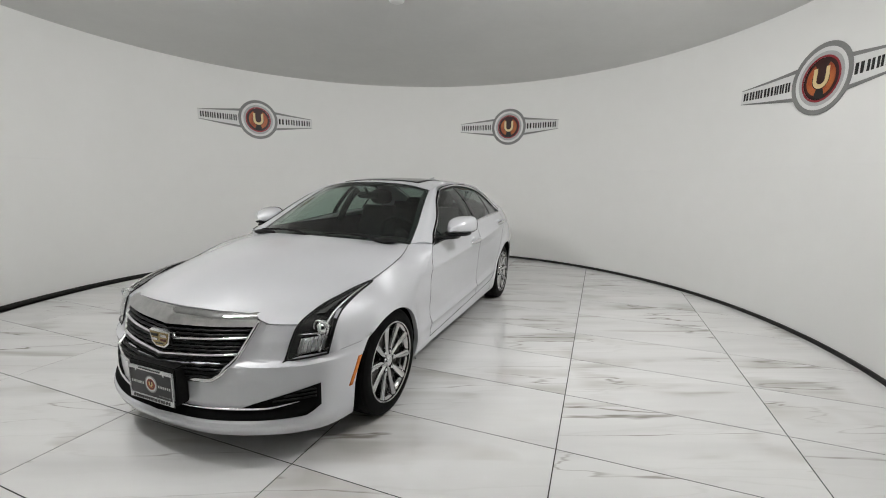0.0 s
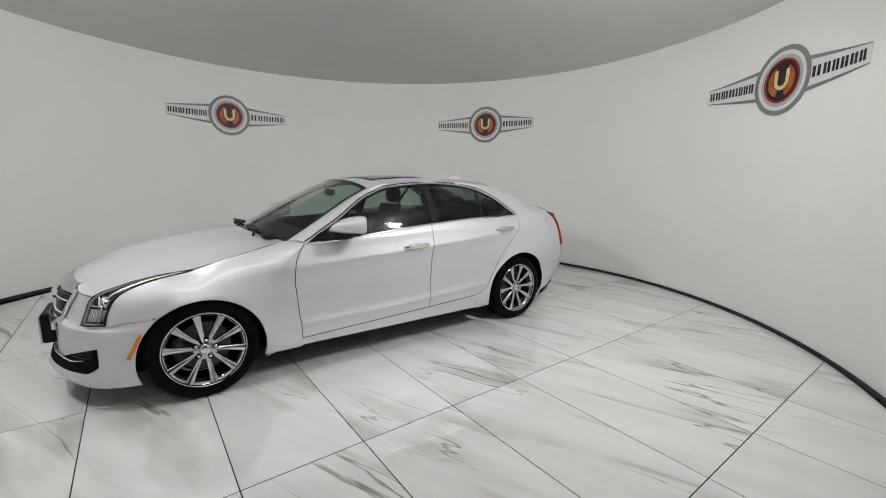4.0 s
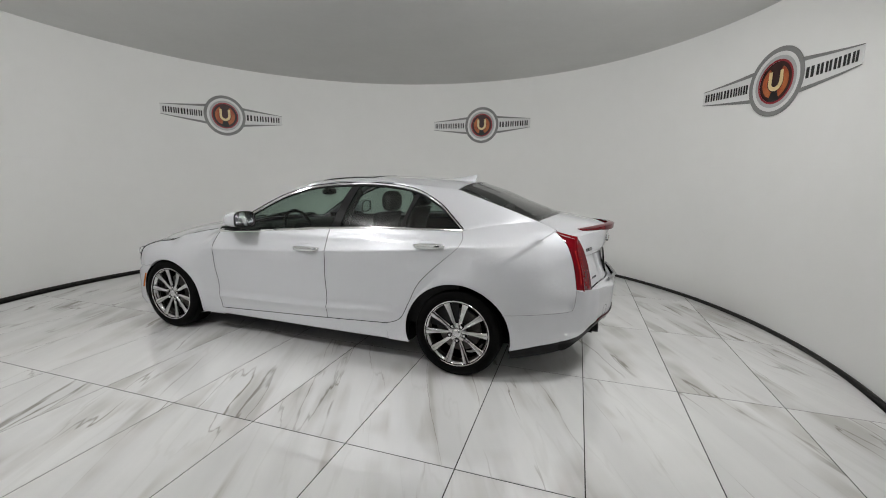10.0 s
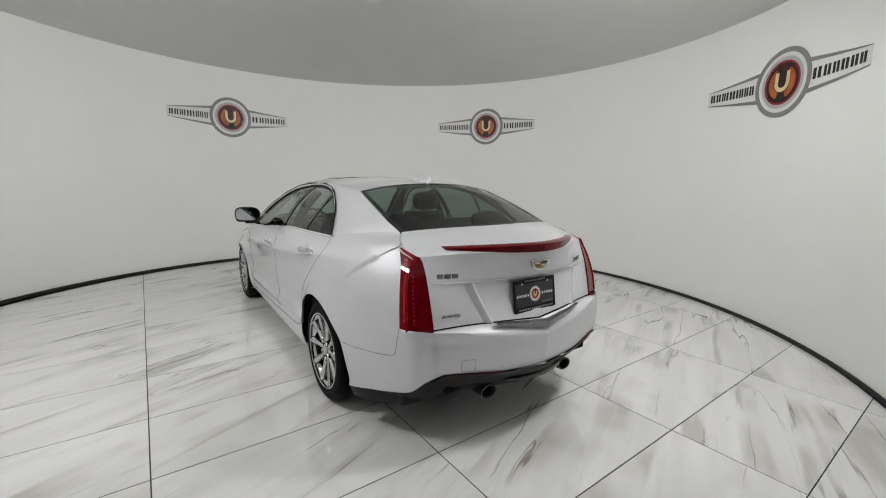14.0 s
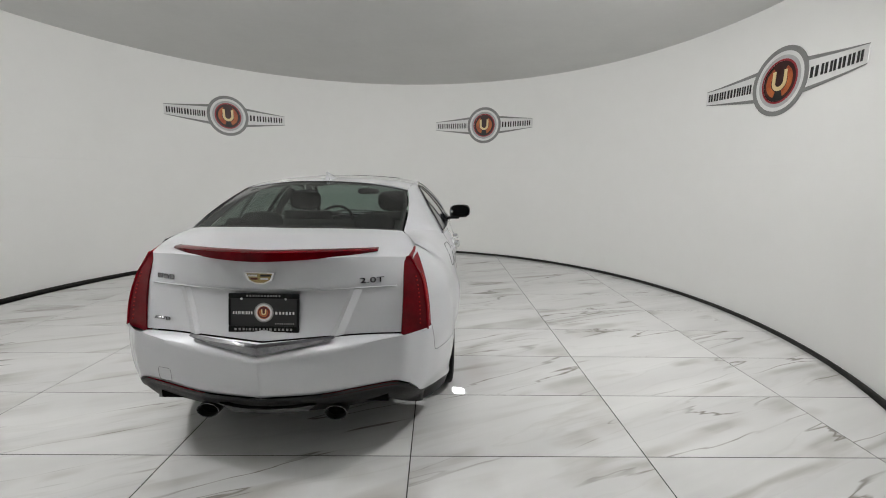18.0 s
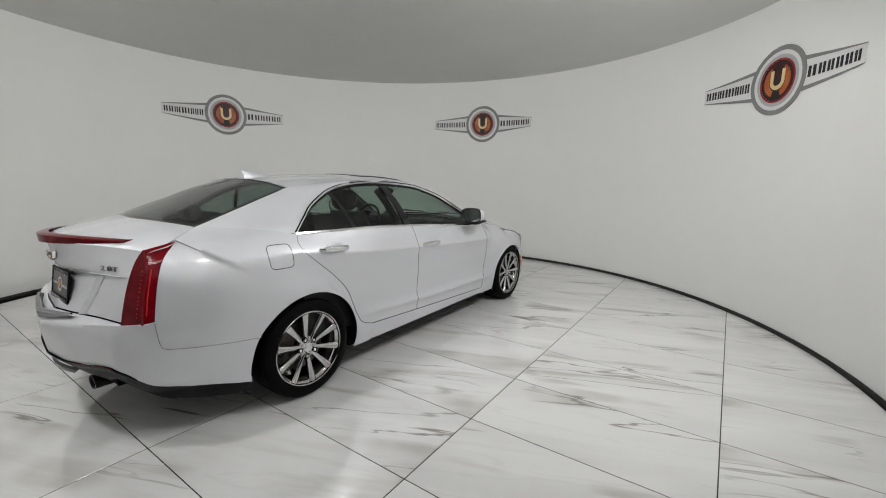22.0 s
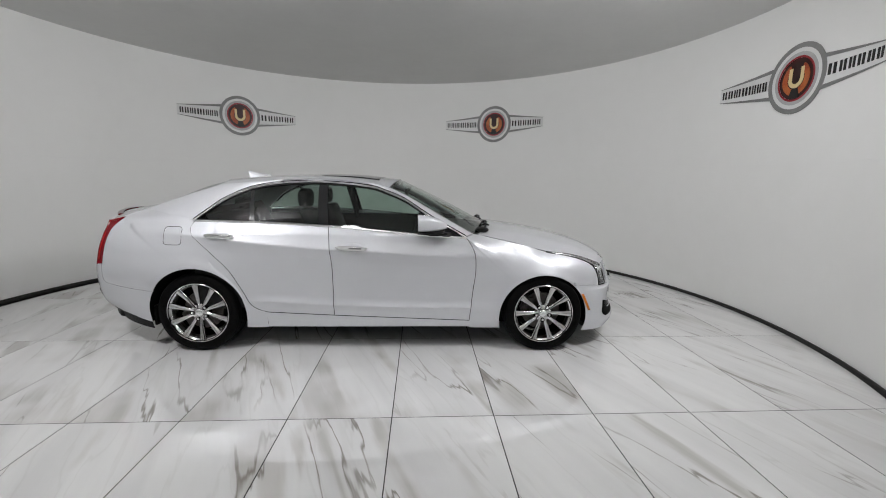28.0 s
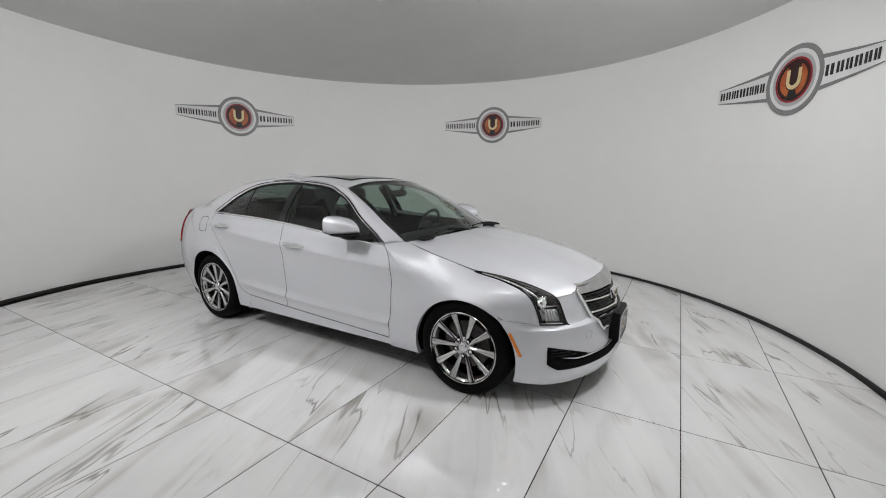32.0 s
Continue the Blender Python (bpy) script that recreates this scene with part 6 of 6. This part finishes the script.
bm = bmesh.new()
g = [[(smooth_at((0, 0.66), (0.99, 0.85), y) + dx, y, smooth_at((0, 0.66), (0.972, 0.935), y) + dz) for y in np.linspace(0, 0.66, 16)] for dx, dz in ((-0.05, 0.008), (0.03, 0.0))]
g = np.array(g)
skin(bm, np.concatenate([flipped(g)[:, :0:-1], g], axis=1), 0.01)
part("cowl", bm, TRIM, CAR, "black plastic cowl")

bm = bmesh.new()
secs = []
for u in np.linspace(0, 1, 9):
    x = -1.08 - 0.20 * u
    h = 0.010 + 0.052 * u ** 1.2
    wv = 0.030 * (1 - 0.35 * u)
    zb = smooth_at((-1.32, -1.1, -0.9), (1.378, 1.402, 1.415), x)
    secs.append([bm.verts.new((x - (0.0 if k < 2 or k > 4 else 0.012 * u), wv * a, zb - 0.006 + (h + 0.006) * b)) for k, (a, b) in enumerate(((-1, 0), (-0.72, 0.35), (-0.16, 0.95), (0.0, 1.0), (0.16, 0.95), (0.72, 0.35), (1, 0)))])
for p, q in zip(secs, secs[1:]):
    for i in range(6):
        bm.faces.new((p[i], p[i + 1], q[i + 1], q[i]))
bm.faces.new(secs[-1])
bm.faces.new(secs[0][::-1])
finish(part("antenna_fin", bm, PAINT, CAR, "white shark-fin antenna"), 60)

bm = bmesh.new()
g = []
for x in np.linspace(0.0, -0.50, 12):
    zc = smooth_at((-0.6, -0.3, 0.0, 0.06), (1.424, 1.422, 1.400, 1.392), x)
    zr = rail_z(x)
    g.append([(x, y, smooth_at((0, 0.22, 0.42, 0.56), (zc, zc - 0.006, zc - 0.45 * (zc - zr), zr), y) + 0.004) for y in np.linspace(0, 0.40, 10)])
g = np.array(g)
skin(bm, np.concatenate([flipped(g)[:, :0:-1], g], axis=1), 0.008)
part("sunroof", bm, GLOSS, roof, "dark glass sunroof")

bm = bmesh.new()
loop = []
for a in np.linspace(0, 2 * math.pi, 49):
    ca, sa = math.cos(a), math.sin(a)
    x = -1.545 + 0.072 * math.copysign(abs(ca) ** 0.35, ca)
    z = 0.935 + 0.068 * math.copysign(abs(sa) ** 0.35, sa)
    loop.append((x, -side_y(x, z), z))
tube(bm, loop, 0.0022, 5)
part("fuel_door_gap", bm, DARK, CAR, "thin dark outline of the fuel door")


# square tow-eye covers in the bumpers
for fit, owner, y0, z0, w in ((NOSE_FIT, bumper_f, -0.455, 0.430, 0.026), (TAIL_FIT, bumper_r, 0.470, 0.500, 0.036)):
    bm = bmesh.new()
    outline = []
    for a in np.linspace(0, 2 * math.pi, 33):
        ca, sa = math.cos(a), math.sin(a)
        y = y0 + w * math.copysign(abs(ca) ** 0.3, ca)
        z = z0 + w * 0.9 * math.copysign(abs(sa) ** 0.3, sa)
        p = end_point(fit, end_by(fit, 1, abs(y), z), z)
        outline.append((p[0], y, z))
    tube(bm, outline, 0.0008, 5)
    part("tow_cover_gap", bm, DARK, owner, "thin square outline of the tow cover")

# ---- cabin ----
def cabin():
    bm = bmesh.new()
    box(bm, -1.55, 0.95, -0.72, 0.72, 0.30, 0.34)
    part("cabin_floor", bm, LEATHER, CAR, "dark cabin floor", smooth=False)
    bm = bmesh.new()
    g = []
    for x, z in ((0.98, 0.935), (0.80, 0.955), (0.62, 0.965), (0.50, 0.955), (0.44, 0.90), (0.43, 0.62)):
        g.append([(x + 0.02 * (1 - abs(y)), y, z - 0.02 * abs(y)) for y in np.linspace(-0.66, 0.66, 16)])
    skin(bm, np.array(g), 0.0)
    part("dashboard", bm, LEATHER, CAR, "black dashboard")
    for x, y in ((-0.18, 0.37), (-0.18, -0.37)):
        seat = new("front_seat")
        seat.parent = CAR
        seat["label"] = "black leather front seat"
        bm = bmesh.new()
        box(bm, x - 0.26, x + 0.26, y - 0.25, y + 0.25, 0.42, 0.58, 0.05)
        part("seat_cushion", bm, LEATHER, seat)
        bm = bmesh.new()
        secs = []
        for u in np.linspace(0, 1, 8):
            cx_, cz_ = x - 0.24 - 0.20 * u, 0.55 + 0.57 * u
            hw = 0.25 - 0.05 * u ** 2
            secs.append([bm.verts.new((cx_ + 0.065 * math.sin(a), y + hw * math.copysign(abs(math.cos(a)) ** 0.6, math.cos(a)), cz_)) for a in np.linspace(0, 2 * math.pi, 16, endpoint=False)])
        for p, q in zip(secs, secs[1:]):
            for i in range(16):
                bm.faces.new((p[i], p[(i + 1) % 16], q[(i + 1) % 16], q[i]))
        bm.faces.new(secs[-1])
        part("backrest", bm, LEATHER, seat)
        bm = bmesh.new()
        ellipsoid(bm, (x - 0.47, y, 1.215), (0.055, 0.13, 0.085), 16, 10, 0.7)
        part("headrest", bm, LEATHER, seat)
    bench = new("rear_bench")
    bench.parent = CAR
    bench["label"] = "black leather rear bench"
    bm = bmesh.new()
    box(bm, -1.30, -0.85, -0.62, 0.62, 0.45, 0.60, 0.05)
    part("seat_cushion", bm, LEATHER, bench)
    bm = bmesh.new()
    g = [[(-1.22 - 0.30 * u, y, 0.58 + 0.50 * u) for y in np.linspace(-0.62, 0.62, 10)] for u in np.linspace(0, 1, 6)]
    skin(bm, np.array(g), 0.1)
    part("backrest", bm, LEATHER, bench)
    for y in (-0.36, 0.36):
        bm = bmesh.new()
        ellipsoid(bm, (-1.52, y, 1.12), (0.055, 0.13, 0.065), 16, 8, 0.7)
        part("headrest", bm, LEATHER, bench)
    bm = bmesh.new()
    box(bm, -1.98, -1.48, -0.60, 0.60, 1.03, 1.06)
    part("parcel_shelf", bm, LEATHER, CAR, "dark parcel shelf", smooth=False)
    bm = bmesh.new()
    c, r = Vector((0.30, 0.37, 0.93)), 0.18
    tube(bm, [c + Vector((math.sin(t) * r * 0.38, math.cos(t) * r, math.sin(t) * r * 0.92)) for t in np.linspace(0, 2 * math.pi, 33)], 0.015, 8)
    ellipsoid(bm, c, (0.04, 0.075, 0.06), 14, 8)
    tube(bm, [c + Vector((0, -r, 0)), c + Vector((0, r, 0))], 0.016, 8)
    part("steering_wheel", bm, LEATHER, CAR, "black steering wheel")
    bm = bmesh.new()
    ellipsoid(bm, (0.22, 0, 1.265), (0.02, 0.115, 0.032), 16, 8, 0.7)
    tube(bm, [(0.23, 0, 1.28), (0.27, 0, 1.33)], 0.012, 8)
    part("rear_view_mirror", bm, TRIM, CAR, "black rear-view mirror")
    bm = bmesh.new()
    g = []
    for x in np.linspace(0.08, -1.15, 10):
        zc = smooth_at((-1.2, -0.6, -0.3, 0.1), (1.36, 1.39, 1.388, 1.35), x)
        g.append([(x, y, zc - 0.12 * y * y - 0.008) for y in np.linspace(-0.53, 0.53, 10)])
    skin(bm, np.array(g), 0)
    part("headliner", bm, material("grey_headliner", (0.30, 0.30, 0.285), 0.9), CAR, "grey headliner")
    for side in (1, -1):
        bm = bmesh.new()
        tube(bm, spline([(-0.39, side * 0.760, 0.95), (-0.43, side * 0.665, 1.16), (-0.45, side * 0.550, 1.300)], 10), 0.035, 8, 0.7)
        part("inner_pillar", bm, LEATHER, CAR, "dark inner pillar")
        bm = bmesh.new()
        g = [[(x, side * (side_y(x, z) - 0.06), z) for x in np.linspace(0.75, -1.40, 14)] for z in np.linspace(0.35, 0.985, 6)]
        skin(bm, np.array(g), 0)
        part("door_lining", bm, LEATHER, CAR, "black door lining")


cabin()


# ---- wall signs ----
def wall_sign(azimuth, rise=0.0):
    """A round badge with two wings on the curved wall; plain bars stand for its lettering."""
    sign = tagged(new("wall_sign"), "dealer sign with red roundel and grey wings on the wall", "sign", "wall signs")
    R = R_WALL + 0.002

    def at(s, z, h):
        a = radians(azimuth) - s / R
        return (ROOM[0] + (R - h) * math.cos(a), ROOM[1] + (R - h) * math.sin(a), 2.364 + rise + z)

    def plate_of(name, outline_lo, outline_hi, h, mat, n=16, depth=0.006):
        """A strip between two edges s -> z, bent along the wall."""
        bm = bmesh.new()
        rows = []
        for u in np.linspace(0, 1, n):
            s0, z0 = outline_lo[0][0] + (outline_lo[1][0] - outline_lo[0][0]) * u, outline_lo[0][1] + (outline_lo[1][1] - outline_lo[0][1]) * u
            s1, z1 = outline_hi[0][0] + (outline_hi[1][0] - outline_hi[0][0]) * u, outline_hi[0][1] + (outline_hi[1][1] - outline_hi[0][1]) * u
            rows.append([bm.verts.new(at(s0, z0, h - depth)), bm.verts.new(at(s0, z0, h)), bm.verts.new(at(s1, z1, h)), bm.verts.new(at(s1, z1, h - depth))])
        for p, q in zip(rows, rows[1:]):
            for k in range(3):
                bm.faces.new((p[k], q[k], q[k + 1], p[k + 1]))
        bm.faces.new(rows[0])
        bm.faces.new(rows[-1][::-1])
        bmesh.ops.recalc_face_normals(bm, faces=bm.faces)
        part(name, bm, mat, sign, smooth=False)

    def disc(name, r0, r1, h, mat, a0=0, a1=360, n=64, depth=0.006):
        bm = bmesh.new()
        rows = []
        for t in np.radians(np.linspace(a0, a1, n)):
            c, s = math.cos(t), math.sin(t)
            rows.append([bm.verts.new(at(r * c, r * s, hh)) for r, hh in ((r0, h), (r1, h), (r1, h - depth))])
        for p, q in zip(rows, rows[1:]):
            for k in range(2):
                bm.faces.new((p[k], q[k], q[k + 1], p[k + 1]))
        bmesh.ops.recalc_face_normals(bm, faces=bm.faces)
        part(name, bm, mat, sign, smooth=False)

    for s in (-1, 1):
        far = 0.905 if s < 0 else 0.895
        plate_of("wing", ((s * 0.27, -0.115), (s * far, -0.066)), ((s * 0.27, 0.115), (s * far, 0.066)), 0.006, SIGN_WHITE)
        for zz in (-1, 1):
            plate_of("wing_edge", ((s * 0.27, zz * 0.150), (s * far, zz * 0.074)), ((s * 0.27, zz * 0.114), (s * far, zz * 0.069)), 0.009, SIGN_GREY)
    disc("ring", 0.268, 0.312, 0.011, SIGN_GREY)
    disc("ring", 0.232, 0.268, 0.010, SIGN_WHITE)
    disc("ring", 0.200, 0.233, 0.012, SIGN_SILVER)
    disc("rim", 0.182, 0.200, 0.014, SIGN_RED)
    disc("disc", 0.0, 0.182, 0.012, SIGN_CORE)
    disc("arc", 0.092, 0.148, 0.015, ORANGE, -240, 60)
    plate_of("block", ((-0.062, -0.172), (0.062, -0.172)), ((-0.036, -0.088), (0.036, -0.088)), 0.016, DARK_INK, 5)
    disc("arc", 0.045, 0.082, 0.017, CREAM, -190, 10)
    for s in (-1, 1):
        plate_of("bar", ((s * 0.046, -0.01), (s * 0.081, -0.01)), ((s * 0.046, 0.098), (s * 0.081, 0.098)), 0.017, CREAM, 3)
    # lettering as plain bars, growing a little towards the roundel
    for x0, x1, widths in ((-0.880, -0.322, (1, 1, 0.85, 0.5, 1.2, 0.5, 0.85, 0.85, 0.95)), (0.322, 0.868, (1.25, 1.0, 0.9, 1.0, 0.95, 0.85))):
        unit = (x1 - x0) / sum(w * 1.35 for w in widths)
        x = x0
        for w in widths:
            a, b = x + 0.14 * w * unit, x + 1.06 * w * unit
            h = 0.040 + 0.008 * (1 - abs(x) / 0.9)
            stroke = 0.34 * (b - a) if w > 0.6 else 0.7 * (b - a)
            for c, d in (((a, a + stroke), (b - stroke, b)) if w > 0.6 else ((a, a + stroke),)):
                plate_of("letter_bar", ((c, -h), (d, -h)), ((c, h), (d, h)), 0.0125, DARK_INK, 3, 0.005)
            x += 1.35 * w * unit
    return sign


SIGN_WHITE = grain(material("sign_white", (0.72, 0.72, 0.71), 0.4), (0.70, 0.70, 0.69), (0.75, 0.75, 0.74), 3)
SIGN_GREY = grain(material("sign_grey", (0.22, 0.22, 0.215), 0.4), (0.19, 0.19, 0.185), (0.25, 0.25, 0.245), 4)
SIGN_SILVER = grain(material("sign_silver", (0.42, 0.42, 0.42), 0.35), (0.36, 0.36, 0.36), (0.48, 0.48, 0.48), 4)
SIGN_CORE = grain(material("sign_core", (0.03, 0.006, 0.006), 0.4), (0.02, 0.004, 0.004), (0.05, 0.008, 0.007), 5)
SIGN_RED = material("sign_red", (0.30, 0.02, 0.03), 0.35)
for azimuth, rise in ((120.75, 0.0), (56.0, 0.0), (-9.2, -0.010)):
    wall_sign(azimuth, rise)

# smoke detector over the middle of the room
bm = bmesh.new()
ring(bm, [(0.0, H_WALL - 0.004), (0.075, H_WALL - 0.004), (0.07, H_WALL - 0.02), (0.045, H_WALL - 0.032), (0.0, H_WALL - 0.034)], 0, 360, 28, (0.11, 0.16))
bmesh.ops.translate(bm, verts=bm.verts, vec=(0, 0, -0.002))
detector = tagged(new("smoke_detector"), "small round grey smoke detector on the ceiling", "smoke detector")
part("body", bm, LAMP_FRAME, detector)
bm = bmesh.new()
ring(bm, [(0.0, H_WALL), (0.055, H_WALL), (0.055, H_WALL - 0.005), (0.0, H_WALL - 0.005)], 0, 360, 24, (0.11, 0.16))
part("base", bm, LAMP_FRAME, detector)

# ---- motion of the turntable and of what stands on it ----
CAR_AT = pose(-0.0575, -0.106, 0, 0, 0, -119.57)


def motions():
    def turn(a):
        return pose(0, 0, 0, 0, 0, a)

    rows = [
        (0, turn(-0.00)), (0.5, turn(-4.17)), (1, turn(-8.40)), (1.5, turn(-12.74)), (2, turn(-17.22)),
        (2.5, turn(-21.79)), (3, turn(-26.41)), (3.5, turn(-31.04)), (5.5, turn(-49.17)), (6, turn(-53.89)),
        (6.5, turn(-58.65)), (7, turn(-63.42)), (7.5, turn(-68.19)), (8, turn(-72.92)), (8.5, turn(-77.55)),
        (9, turn(-82.00)), (9.5, turn(-86.40)), (10, turn(-90.89)), (10.5, turn(-95.40)), (11, turn(-99.85)),
        (11.5, turn(-104.24)), (12, turn(-108.60)), (12.5, turn(-113.01)), (13, turn(-117.45)), (13.5, turn(-121.87)),
        (14, turn(-126.25)), (14.5, turn(-130.62)), (16.5, turn(-148.54)), (17, turn(-152.97)), (17.5, turn(-157.39)),
        (18, turn(-161.83)), (18.5, turn(-166.26)), (19, turn(-170.72)), (19.5, turn(-175.22)), (20, turn(-179.72)),
        (20.5, turn(-184.18)), (21, turn(-188.58)), (21.5, turn(-193.03)), (22, turn(-197.57)), (22.5, turn(-202.06)),
        (23, turn(-206.48)), (23.5, turn(-210.86)), (24, turn(-215.21)), (24.5, turn(-219.55)), (25, turn(-223.84)),
        (25.5, turn(-228.04)), (27.5, turn(-244.20)), (28, turn(-248.17)), (28.5, turn(-252.15)), (29, turn(-256.18)),
        (29.5, turn(-260.25)), (30, turn(-264.40)), (30.5, turn(-268.63)), (31, turn(-272.87)), (31.5, turn(-277.04)),
        (32, turn(-281.15)),
    ]
    walk(TABLE, rows)
    walk(CAR, [(t, m @ CAR_AT) for t, m in rows])


motions()
